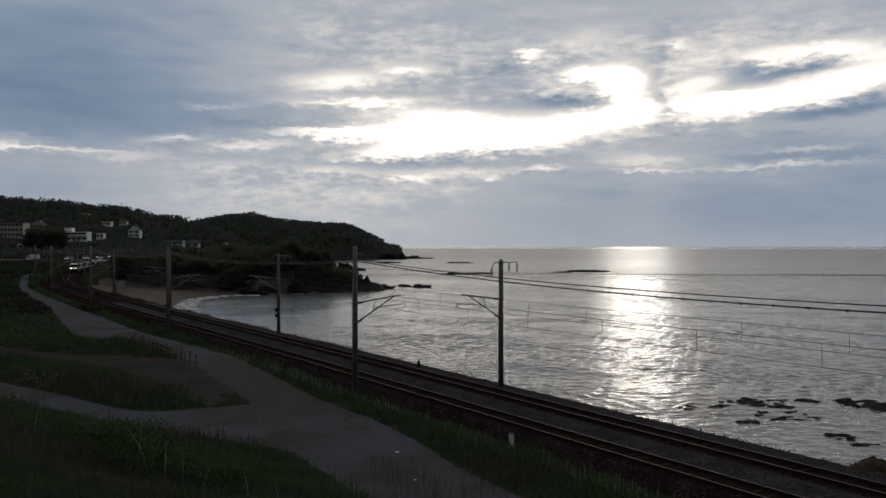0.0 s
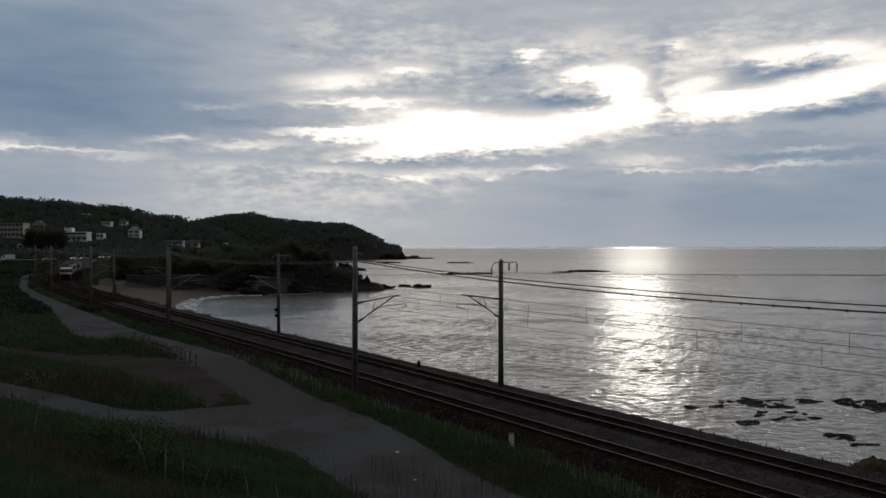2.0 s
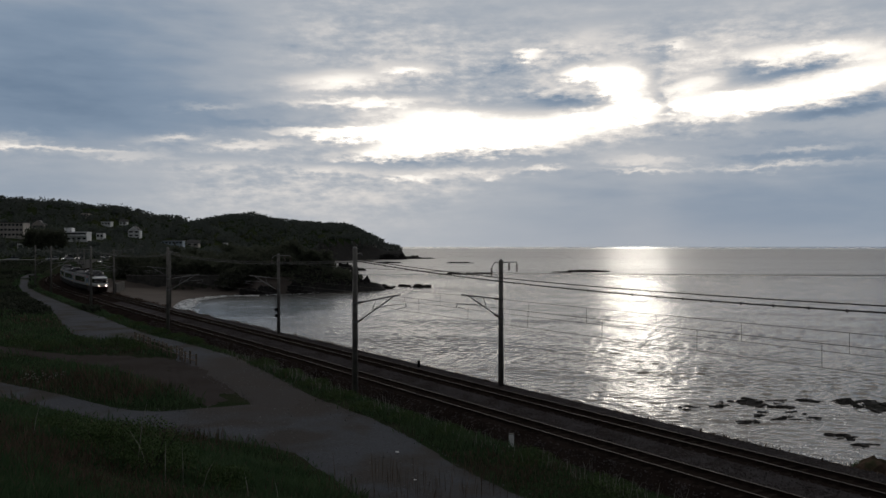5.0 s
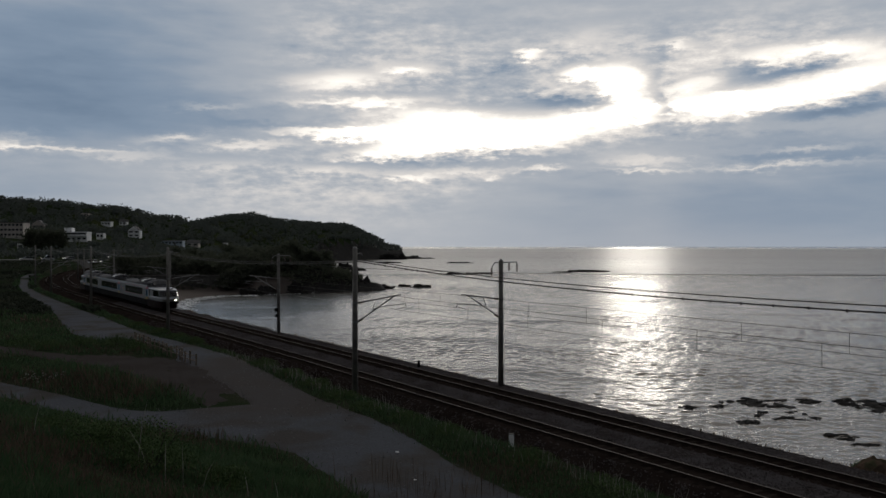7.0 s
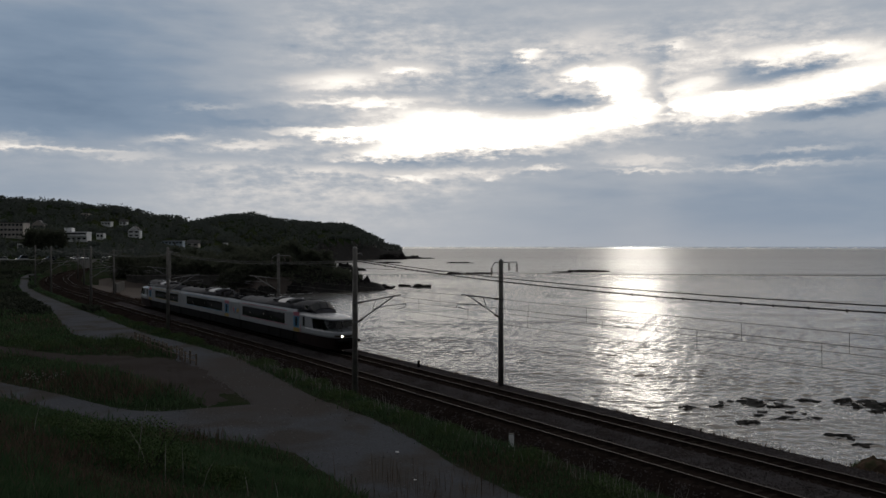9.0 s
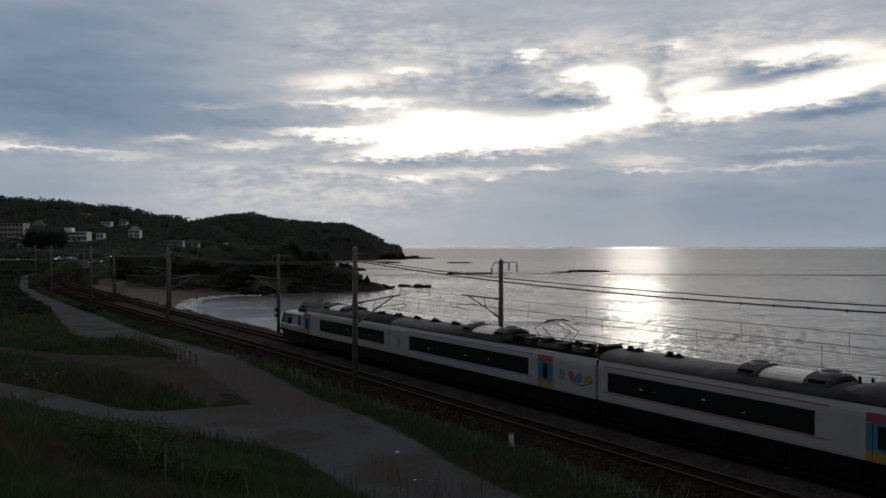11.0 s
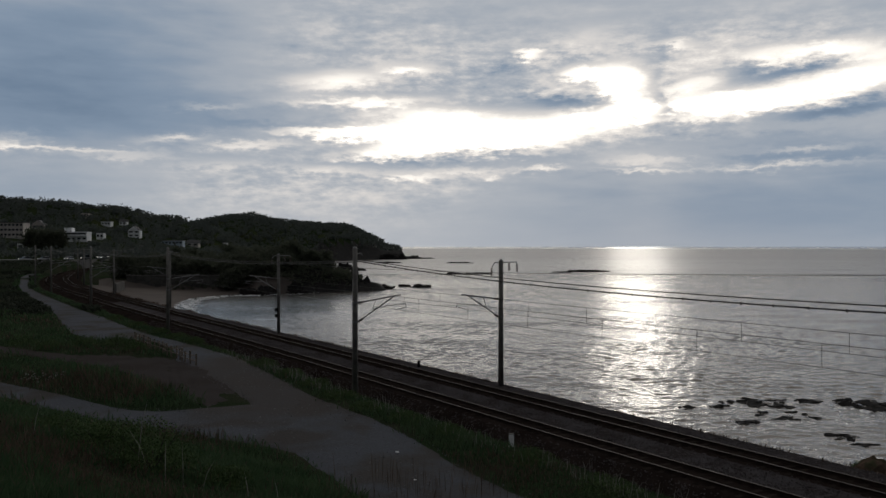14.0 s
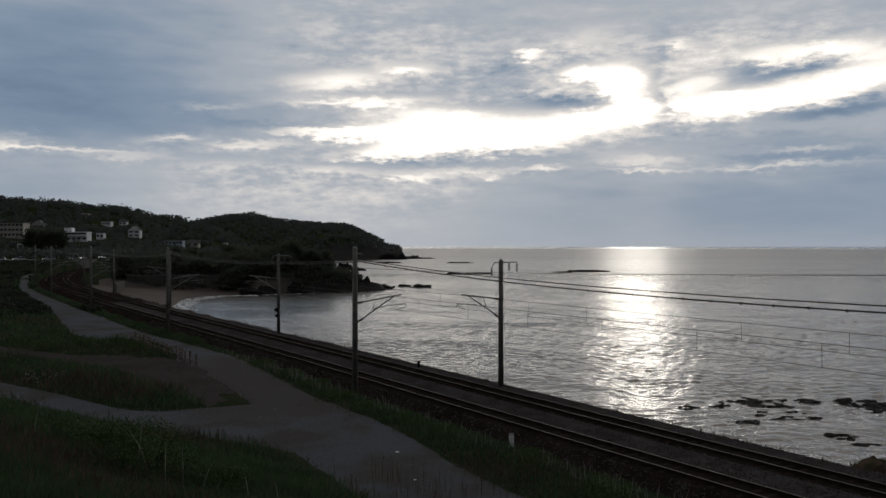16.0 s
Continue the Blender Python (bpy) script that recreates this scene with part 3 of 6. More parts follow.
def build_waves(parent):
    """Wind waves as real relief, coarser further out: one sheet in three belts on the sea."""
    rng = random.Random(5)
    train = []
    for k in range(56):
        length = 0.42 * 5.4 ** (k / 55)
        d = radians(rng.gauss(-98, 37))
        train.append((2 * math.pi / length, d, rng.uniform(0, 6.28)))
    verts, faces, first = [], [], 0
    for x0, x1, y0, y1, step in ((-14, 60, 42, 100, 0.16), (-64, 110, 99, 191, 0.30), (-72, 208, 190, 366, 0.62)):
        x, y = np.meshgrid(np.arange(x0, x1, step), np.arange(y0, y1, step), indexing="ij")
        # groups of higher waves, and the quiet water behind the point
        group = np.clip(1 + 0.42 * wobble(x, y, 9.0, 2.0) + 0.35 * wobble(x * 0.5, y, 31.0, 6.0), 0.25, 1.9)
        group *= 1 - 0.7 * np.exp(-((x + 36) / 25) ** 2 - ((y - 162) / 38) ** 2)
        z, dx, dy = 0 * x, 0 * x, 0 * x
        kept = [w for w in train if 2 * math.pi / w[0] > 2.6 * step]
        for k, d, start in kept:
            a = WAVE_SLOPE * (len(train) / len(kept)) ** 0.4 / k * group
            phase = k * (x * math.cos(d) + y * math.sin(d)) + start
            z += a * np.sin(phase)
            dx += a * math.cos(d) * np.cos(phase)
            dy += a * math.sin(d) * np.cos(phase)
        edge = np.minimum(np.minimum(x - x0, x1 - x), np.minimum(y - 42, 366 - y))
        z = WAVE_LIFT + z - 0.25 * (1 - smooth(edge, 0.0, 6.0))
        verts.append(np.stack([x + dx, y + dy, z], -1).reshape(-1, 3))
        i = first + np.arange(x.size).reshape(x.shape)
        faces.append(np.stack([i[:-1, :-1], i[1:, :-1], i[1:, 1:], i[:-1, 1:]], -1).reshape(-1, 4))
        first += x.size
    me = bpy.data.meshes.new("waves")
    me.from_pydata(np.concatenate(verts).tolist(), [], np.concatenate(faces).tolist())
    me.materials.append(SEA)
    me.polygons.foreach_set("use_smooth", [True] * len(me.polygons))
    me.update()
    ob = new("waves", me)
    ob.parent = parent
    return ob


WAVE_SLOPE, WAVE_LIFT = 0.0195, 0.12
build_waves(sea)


def strip(name, us, profile, mat, base=0.0, label=""):
    """A bed that follows the line: profile rows are (side, z)."""
    xs, ys, zs = [], [], []
    for u in us:
        row = [line(u, s)[0] for s, _ in profile]
        xs.append([p.x for p in row]), ys.append([p.y for p in row]), zs.append([z for _, z in profile])
    return grid_mesh(name, np.array(xs), np.array(ys), np.array(zs), mat, label=label, smooth_faces=False)


STATIONS = [-320 + 6 * i for i in range(54)] + [4 + 2.5 * i for i in range(160)]
bed_profile = [(-8.9, -1.2), (-7.0, -0.62), (-6.2, -0.5), (-5.35, -0.168), (-2.95, -0.168), (-2.3, -0.31), (-1.75, -0.31), (-1.1, -0.168), (1.2, -0.168), (2.0, -0.42), (3.6, -0.52), (4.3, -1.3), (7.5, -4.6)]
bed = strip("trackbed", STATIONS, bed_profile, [BALLAST, GREY_BALLAST, GRASS], label="rusty brown ballast bed under two tracks")
tone = [2, 2, 0, 0, 1, 1, 1, 0, 1, 1, 0, 0]
bed.data.polygons.foreach_set("material_index", np.concatenate([np.where((np.array(tone) == 1) & (u > 105), 0, tone) for u in STATIONS[:-1]]).astype(np.int32))


# ---- gravel yard and lane ----
def ribbon(name, left, right, mat, label, lift=0.05, across=12, along=16):
    """A surface between two edges, draped over the ground."""
    def spread(pts, n):
        out = []
        for i in range(len(pts) - 1):
            p0, p1, p2, p3 = (Vector(pts[max(0, min(len(pts) - 1, i + k))]) for k in (-1, 0, 1, 2))
            for j in range(n):
                t = j / n
                out.append(0.5 * ((2 * p1) + (p2 - p0) * t + (2 * p0 - 5 * p1 + 4 * p2 - p3) * t * t + (3 * p1 - p0 - 3 * p2 + p3) * t ** 3))
        return out + [Vector(pts[-1])]
    a, b = spread(left, along), spread(right, along)
    x = np.array([[p.x + (q.x - p.x) * k / across for k in range(across + 1)] for p, q in zip(a, b)])
    y = np.array([[p.y + (q.y - p.y) * k / across for k in range(across + 1)] for p, q in zip(a, b)])
    if name != "road":
        for k in (0, -1):
            r = 0.55 * wobble(x[:, k], y[:, k], 1.3, 5.0) + 0.35 * wobble(x[:, k], y[:, k], 0.45, 8.0)
            x[:, k] += 0.7 * r
            y[:, k] += 0.6 * r
    z = ground_height(x, y)
    if name == "dirt_track":
        z = z + 0.045 * (wobble(x, y, 0.9, 3.0) + wobble(x, y, 0.35, 1.0)) - 0.16 * (1 - smooth(np.arange(len(a)), 0, 16))[:, None]
    return grid_mesh(name, x, y, z + lift * (1 - 1.9 * np.abs(2 * np.arange(across + 1) / across - 1)[None, :] ** 5), mat, label=label)


LANE_SEA = [(14, 10), (6.5, 23), (1.5, 31.5), (-2.4, 39.9), (-7.6, 47.7), (-15.2, 61.9), (-19.5, 67.7), (-24.5, 74), (-30.7, 82), (-41.6, 98.1), (-56.9, 120), (-85.4, 164), (-113.4, 217), (-123, 240)]
LANE_LAND = [(8, 8), (1, 21), (-5.2, 31.5), (-8, 36.6), (-13, 48.5), (-20.5, 60.5), (-23.5, 68), (-28.5, 75), (-36, 77.5), (-47, 96), (-59.5, 118), (-88.2, 164), (-116, 217), (-126, 240)]
ribbon("gravel_lane", LANE_SEA, LANE_LAND, GRAVEL, "pale grey gravel lane beside the railway")
YARD_FAR = [(-7.5, 47.6), (-13.4, 44.6), (-17.2, 43.7), (-23.8, 48.6), (-29.5, 52.6), (-42.5, 62)]
YARD_NEAR = [(-5.2, 32.6), (-8.9, 35.7), (-13.3, 37.9), (-19.0, 41.2), (-26.2, 46.6), (-40.5, 55.5)]
ribbon("gravel_yard", YARD_FAR, YARD_NEAR, GRAVEL, "worn grey gravel yard between grass", lift=0.055)
DIRT_FAR = [(-13.5, 57), (-20.1, 61.9), (-24.8, 65.2), (-31.7, 66.0), (-40, 71), (-60, 84)]
DIRT_NEAR = [(-9.5, 43.6), (-13.2, 43.9), (-17.0, 49.2), (-24.5, 57.4), (-37, 66.5), (-58, 80)]
ribbon("dirt_track", DIRT_FAR, DIRT_NEAR, DIRT, "brown trodden earth behind a grassy bank", lift=0.06)


def build_stones():
    """Loose stones on the nearer gravel, past counting."""
    rng = np.random.default_rng(31)
    n = 9000
    y = rng.uniform(26, 58, n)
    x = rng.uniform(-26, 4, n)
    w, u = line_offset(x, y)
    keep = (w < -9.5) & (inside(x, y, LANE_SEA + LANE_LAND[::-1]) | inside(x, y, YARD_FAR + YARD_NEAR[::-1])) & (wobble(x, y, 3.0, 1.0) + 0.6 * rng.normal(size=n) > 0.1)
    x, y = x[keep], y[keep]
    n = len(x)
    z = ground_height(x, y) + 0.055
    r = rng.uniform(0.015, 0.05, n) * (1 + (rng.random(n) < 0.03))
    unit = np.array([(1, 0, 0), (0, 1, 0), (-1, 0, 0), (0, -1, 0), (0, 0, 0.7), (0, 0, -0.7)], float)
    spin = rng.uniform(0, 6.28, n)
    c, sn = np.cos(spin)[:, None], np.sin(spin)[:, None]
    v = unit[None] * r[:, None, None] * rng.uniform(0.7, 1.3, (n, 6, 1))
    v = np.stack([v[..., 0] * c - v[..., 1] * sn + x[:, None], v[..., 0] * sn + v[..., 1] * c + y[:, None], v[..., 2] + z[:, None]], -1)
    tri = np.array([(0, 1, 4), (1, 2, 4), (2, 3, 4), (3, 0, 4), (1, 0, 5), (2, 1, 5), (3, 2, 5), (0, 3, 5)])
    f = (tri[None] + 6 * np.arange(n)[:, None, None]).reshape(-1, 3)
    me = bpy.data.meshes.new("loose_stones")
    me.from_pydata(v.reshape(-1, 3).tolist(), [], f.tolist())
    me.materials.append(STONE)
    tagged(new("loose_stones", me), "scattered small grey stones on the gravel", "stones", "", "stuff")


def build_ballast():
    """Crushed stone on the shoulders of the two tracks, past counting."""
    rng = np.random.default_rng(47)
    n = 26000
    u = -34 + 104 * rng.random(n) ** 1.25
    k = rng.random(n)
    side = np.where(k < 0.45, rng.uniform(1.05, 3.6, n), np.where(k < 0.85, rng.uniform(-3.0, -1.0, n), rng.uniform(-6.3, -5.2, n)))
    z = np.interp(side, [a for a, _ in bed_profile], [b for _, b in bed_profile])
    p = np.array([line(a, b)[0] for a, b in zip(u, side)])
    r = rng.uniform(0.025, 0.06, n)
    unit = np.array([(1, 0, 0), (0, 1, 0), (-1, 0, 0), (0, -1, 0), (0, 0, 0.8), (0, 0, -0.8)], float)
    spin = rng.uniform(0, 6.28, n)
    c, sn = np.cos(spin)[:, None], np.sin(spin)[:, None]
    v = unit[None] * r[:, None, None] * rng.uniform(0.6, 1.35, (n, 6, 1))
    v = np.stack([v[..., 0] * c - v[..., 1] * sn + p[:, :1], v[..., 0] * sn + v[..., 1] * c + p[:, 1:], v[..., 2] + z[:, None] + 0.015], -1)
    tri = np.array([(0, 1, 4), (1, 2, 4), (2, 3, 4), (3, 0, 4), (1, 0, 5), (2, 1, 5), (3, 2, 5), (0, 3, 5)])
    f = (tri[None] + 6 * np.arange(n)[:, None, None]).reshape(-1, 3)
    me = bpy.data.meshes.new("ballast_stones")
    me.from_pydata(v.reshape(-1, 3).tolist(), [], f.tolist())
    me.materials.append(BALLAST_STONE)
    tagged(new("ballast_stones", me), "crushed grey-brown ballast stones beside the rails", "stones", "", "stuff")


# ---- rails and sleepers ----
def build_track(side, label):
    root = tagged(new("railway_track"), label, "railway track", "two railway tracks")
    for k in (-1, 1):
        bm = bmesh.new()
        prof = [(-0.065, -0.15), (0.065, -0.15), (0.065, -0.135), (0.012, -0.12), (0.012, -0.035), (0.034, -0.03), (0.034, 0.0), (-0.034, 0.0), (-0.034, -0.03), (-0.012, -0.035), (-0.012, -0.12), (-0.065, -0.135)]
        rings = []
        for u in STATIONS:
            c, a = line(u, side + k * 0.566)
            rings.append([bm.verts.new((c.x + y * math.sin(a), c.y - y * math.cos(a), z)) for y, z in prof])
        for p, q in zip(rings, rings[1:]):
            for i in range(len(prof)):
                f = bm.faces.new((p[i], p[(i + 1) % 12], q[(i + 1) % 12], q[i]))
                f.material_index = 1 if i == 6 else 0
        part("rail", bm, [RAIL, RAILTOP], root)
    me = None
    for i in range(300):
        c, a = line(-32 + 0.62 * i, side)
        if me is None:
            bm = box(-0.12, 0.12, -1.0, 1.0, -0.32, -0.155, 0.015)
            ob = part("sleeper", bm, SLEEPER, root)
            me = ob.data
        else:
            ob = new("sleeper", me)
            ob.parent = root
        ob.matrix_local = Matrix.Translation((c.x, c.y, 0)) @ Matrix.Rotation(a, 4, "Z")
    bm = bmesh.new()
    for i in range(330):
        c, a = line(-32 + 0.62 * (300 + i), side)
        add_box(bm, -0.12, 0.12, -1.0, 1.0, -0.32, -0.155, Matrix.Translation((c.x, c.y, 0)) @ Matrix.Rotation(a, 4, "Z"))
    tagged(part("far_sleepers", bm, SLEEPER, root), kind="stuff")
    return root


build_track(0.0, "sea-side railway track with rusty rails on concrete sleepers")
build_track(-SPACING, "land-side railway track with rusty rails on concrete sleepers")


# ---- catenary masts ----
CONTACT_Z, MESSENGER_Z = 4.88, 5.68


def mast(u, land, height, base, extras=()):
    """A concrete pole with a hinged cantilever. Its own x runs along the line, y away from the track."""
    side = -SPACING - 3.0 if land else 2.9
    c, a = line(u, side)
    root = tagged(new("catenary_mast"), "grey concrete railway mast with a steel cantilever arm", "mast", "catenary masts along the railway")
    out = 1 if land else -1
    root.matrix_world = Matrix.Translation((c.x, c.y, base)) @ Matrix.Rotation(a + (0.0 if land else math.pi), 4, "Z")
    # local -y points to the track
    bm = bmesh.new()
    add_rod(bm, (0, 0, -0.6), (0, 0, height), 0.19, 0.15, 16)
    part("pole", bm, CONCRETE, root, smooth=True)
    part("pole_cap", rod((0, 0, height), (0, 0, height + 0.12), 0.165, 0.06, 12), STEEL, root)
    zc = CONTACT_Z - base
    reach = -3.0 if land else -2.9
    part("top_tube", rod((0, -0.2, zc + 0.55), (0, reach - 0.35, zc + 0.95), 0.045), STEEL, root)
    part("brace_tube", rod((0, -0.2, zc - 0.65), (0, reach + 0.2, zc + 0.85), 0.045), STEEL, root)
    part("strut", rod((0, -1.5, zc + 0.72), (0, -1.25, zc + 0.1), 0.025), STEEL, root)
    part("registration_arm", tube([(0, -1.2, zc + 0.1), (0, reach + 0.7, zc + 0.28), (0, reach - 0.7, zc + 0.35), (0, reach - 0.75, zc + 0.12)], 0.03), STEEL, root)
    part("steady_arm", rod((0, reach - 0.72, zc + 0.15), (0, reach, zc), 0.018), STEEL, root)
    for z in (zc + 0.55, zc - 0.65):
        ins = bmesh.new()
        d = Vector((0, -1.0, 0.08 if z > zc else 0.5)).normalized()
        for i in range(5):
            p = Vector((0, -0.22, z)) + d * (0.08 * i)
            add_rod(ins, p, p + d * 0.045, 0.085, 0.05, 10)
        part("insulator", ins, PORCELAIN, root)
        part("clamp_band", rod((0, 0, z - 0.06), (0, 0, z + 0.06), 0.2, 0.2, 14), STEEL, root)
    if "crossarm" in extras:
        part("crossarm", tube([(0.0, -0.75, height - 0.42), (0, -0.55, height - 0.12), (0, 1.35, height - 0.1), (0, 1.38, height - 0.28)], 0.035), STEEL, root)
        for y, z in ((0.7, height - 0.1), (1.38, height - 0.2), (-0.78, height - 0.45)):
            ins = bmesh.new()
            for i in range(6):
                add_rod(ins, (0, y, z - 0.09 * i - 0.05), (0, y, z - 0.09 * i - 0.11), 0.055, 0.09, 10)
            part("insulator", ins, PORCELAIN, root)
    if "bracket" in extras:
        part("feeder_bracket", tube([(0, 0, height - 0.35), (0, -0.45, height - 0.3), (0, -0.5, height - 0.45)], 0.03), STEEL, root)
    if "box" in extras:
        part("switch_box", box(-0.16, 0.16, -0.42, -0.12, 2.2, 2.55, 0.02), BLACK, root)
        part("switch_box", box(-0.14, 0.14, -0.40, -0.12, 1.6, 1.9, 0.02), BLACK, root)
    return root


LAND_MASTS = [-27.0, 14.7, 57.0, 98.0, 139.5, 181.0]
SEA_MASTS = [-40.0, 12.6, 51.0, 92.0, 132.0, 172.0, 212.0]
for i, u in enumerate(LAND_MASTS):
    mast(u, True, 8.85 if i < 2 else 9.0, 0.0 - 0.3 * (i > 1), ("bracket",))
for i, u in enumerate(SEA_MASTS):
    mast(u, False, 8.3 if i else 9.6, -0.3, ("crossarm",) if i != 2 else ("crossarm", "box"))


def sagging(a, b, sag, n=14):
    a, b = Vector(a), Vector(b)
    return [a.lerp(b, i / n) - Vector((0, 0, 4 * sag * (i / n) * (1 - i / n))) for i in range(n + 1)]


def overhead_line(side, masts, label, sag, phase):
    """Messenger, contact wire and droppers over one track."""
    root = tagged(new("overhead_line"), label, "overhead wire", "overhead lines")
    for u0, u1 in zip(masts, masts[1:]):
        n = max(2, round((u1 - u0) / 5.0))
        top, low = [], []
        for i in range(n + 1):
            t = i / n
            c, _ = line(u0 + (u1 - u0) * t, side + 0.15 * math.sin(u0))
            top.append((c.x, c.y, MESSENGER_Z + 0.06 - 4 * sag * t * (1 - t)))
            low.append((c.x, c.y, CONTACT_Z))
        part("messenger_wire", tube(top, 0.012, 5), WIRE, root)
        part("contact_wire", tube(low, 0.011, 5), WIRE, root)
        for i in range(n):
            p, q = Vector(top[i]).lerp(Vector(top[i + 1]), phase), Vector(low[i]).lerp(Vector(low[i + 1]), phase)
            part("dropper", rod(p, q, 0.010, 0.010, 5), WIRE, root)
    return root


overhead_line(0.0, SEA_MASTS, "thin dark overhead wires above the sea-side track", 0.05, 0.64)
overhead_line(-SPACING, LAND_MASTS, "thin dark overhead wires above the land-side track", 0.04, 0.43)


def feeder(masts, side, z, sag, radius, label, beads=0, end_drop=0.0):
    root = tagged(new("feeder_cable"), label, "cable", "feeder cables on the masts")
    for k, (u0, u1) in enumerate(zip(masts, masts[1:])):
        a, b = line(u0, side)[0], line(u1, side)[0]
        pts = sagging((a.x, a.y, z - (end_drop if k == 0 else 0)), (b.x, b.y, z), sag, 16)
        part("cable", tube(pts, radius, 6), WIRE, root)
        for i in range(beads if k == 0 else 0):
            t = (i + 0.5) / beads
            p = Vector(pts[int(t * 16)]).lerp(Vector(pts[int(t * 16) + 1]), t * 16 % 1)
            part("spacer", rod(p + Vector((0, 0, 0.05)), p - Vector((0, 0, 0.06)), 0.035, 0.035, 6), WIRE, root)
    return root


feeder(LAND_MASTS, -SPACING - 2.5, 8.12, 0.45, 0.024, "thick dark feeder cable strung between masts", end_drop=0.65)
feeder(LAND_MASTS, -SPACING - 2.6, 8.02, 0.5, 0.030, "thick dark feeder cable with small spacers", beads=34, end_drop=0.72)
feeder(SEA_MASTS, 2.2, 7.2, 0.15, 0.016, "thin dark feeder wire between sea-side masts", end_drop=-1.67)



# ---- foliage ----
def leaf_quads(points, size, rng, flat=0.5):
    """Small random leaf clumps: four corners each."""
    n = len(points)
    a = rng.normal(size=(n, 3))
    a /= np.linalg.norm(a, axis=1, keepdims=True)
    b = np.cross(a, rng.normal(size=(n, 3)))
    b /= np.linalg.norm(b, axis=1, keepdims=True)
    s = (size * rng.uniform(0.6, 1.4, n))[:, None]
    q = np.stack([points - a * s, points - b * s * flat, points + a * s, points + b * s * flat], 1)
    return q.reshape(-1, 3)


def quads_object(name, verts, mat, parent=None):
    n = len(verts) // 4
    me = bpy.data.meshes.new(name)
    me.vertices.add(len(verts))
    me.vertices.foreach_set("co", np.ascontiguousarray(verts, np.float32).ravel())
    me.loops.add(4 * n)
    me.loops.foreach_set("vertex_index", np.arange(4 * n, dtype=np.int32))
    me.polygons.add(n)
    me.polygons.foreach_set("loop_start", np.arange(0, 4 * n, 4, dtype=np.int32))
    me.update(calc_edges=True)
    me.materials.append(mat)
    ob = new(name, me)
    if parent:
        ob.parent = parent
    return ob


def leaf_material(name, a, b, thin=0.0):
    """Leaves and blades whose tone differs from clump to clump."""
    m = bpy.data.materials.new(name)
    m.use_nodes = True
    g = Graph(m.node_tree)
    bsdf = m.node_tree.nodes["Principled BSDF"]
    rnd = g.node("ShaderNodeNewGeometry").outputs["Random Per Island"]
    patch = g.noise(g.node("ShaderNodeTexCoord").outputs["Object"], 0.35, 3.0)
    f = g.math("ADD", g.math("MULTIPLY", rnd, 0.6), g.math("SUBTRACT", g.math("MULTIPLY", patch, 1.4), 0.5), True)
    g.put(bsdf.inputs["Base Color"], g.mix(f, a, b))
    bsdf.inputs["Roughness"].default_value = 0.85
    bsdf.inputs["Specular IOR Level"].default_value = 0.15
    if thin:      # light comes through from behind
        glow = g.node("ShaderNodeBsdfTranslucent")
        g.put(glow.inputs[0], g.mix(f, [c * 1.2 for c in a], [c * 1.2 for c in b]))
        both = g.node("ShaderNodeMixShader")
        both.inputs[0].default_value = thin
        g.put(both.inputs[1], bsdf.outputs[0])
        g.put(both.inputs[2], glow.outputs[0])
        g.put(m.node_tree.nodes["Material Output"].inputs[0], both.outputs[0])
    return m


LEAF = leaf_material("tree_leaves", (0.054, 0.064, 0.046), (0.084, 0.092, 0.068), 0.5)
# paler and bluer than the near leaves: distance haze put into the colour
HAZED_LEAF = leaf_material("hazed_far_leaves", (0.062, 0.075, 0.071), (0.090, 0.103, 0.094), 0.4)
BUSH_LEAF = leaf_material("bush_leaves", (0.040, 0.074, 0.028), (0.098, 0.145, 0.056))
BLADE = leaf_material("grass_blades", (0.032, 0.068, 0.032), (0.078, 0.120, 0.060), 0.25)
DRY_BLADE = leaf_material("dry_grass_blades", (0.080, 0.058, 0.044), (0.15, 0.11, 0.085))
PALE_HEAD = leaf_material("pale_seed_heads", (0.22, 0.21, 0.19), (0.36, 0.35, 0.33))
MEADOW = leaf_material("meadow_blades", (0.032, 0.044, 0.030), (0.054, 0.060, 0.044))
BARK = material("dark_bark", (0.05, 0.042, 0.034), 0.95, fine=12.0, vary=0.3)


def tree_parts(root, h, spread, leaves, size, seed, mat):
    rng = np.random.default_rng(seed)
    bm = bmesh.new()
    pts = [(0.04 * h * math.sin(seed + 2 * k), 0.04 * h * math.cos(seed * 1.7 + k), h * 0.2 * k - 0.3) for k in range(5)]
    for k in range(4):
        add_rod(bm, pts[k], pts[k + 1], 0.035 * h * (1 - 0.2 * k), 0.035 * h * (0.8 - 0.2 * k), 8)
    part("trunk", bm, BARK, root)
    bm = bmesh.new()
    tips = []
    for k in range(9):
        a = 2.4 * k + seed
        z0 = h * (0.08 + 0.08 * k)
        tip = (spread * 0.75 * math.cos(a) * (1 - 0.05 * k), spread * 0.75 * math.sin(a) * (1 - 0.05 * k), z0 + h * 0.16)
        add_rod(bm, (0, 0, z0), tip, 0.012 * h, 0.004 * h, 5)
        tips.append(tip)
    part("limbs", bm, BARK, root)
    tips += [(0, 0, 0.85 * h), (0.3 * spread, 0, 0.7 * h)]
    c = np.array(tips)[rng.integers(0, len(tips), leaves)]
    p = c + rng.normal(size=(leaves, 3)) * np.array((0.30 * spread, 0.30 * spread, 0.11 * h))
    p[:, 2] = np.where(p[:, 2] < 0.03 * h, rng.uniform(0.03, 0.3, leaves) * h, p[:, 2])
    tagged(quads_object("crown", leaf_quads(p, size, rng, 0.6), mat, root), kind="stuff")
    return root


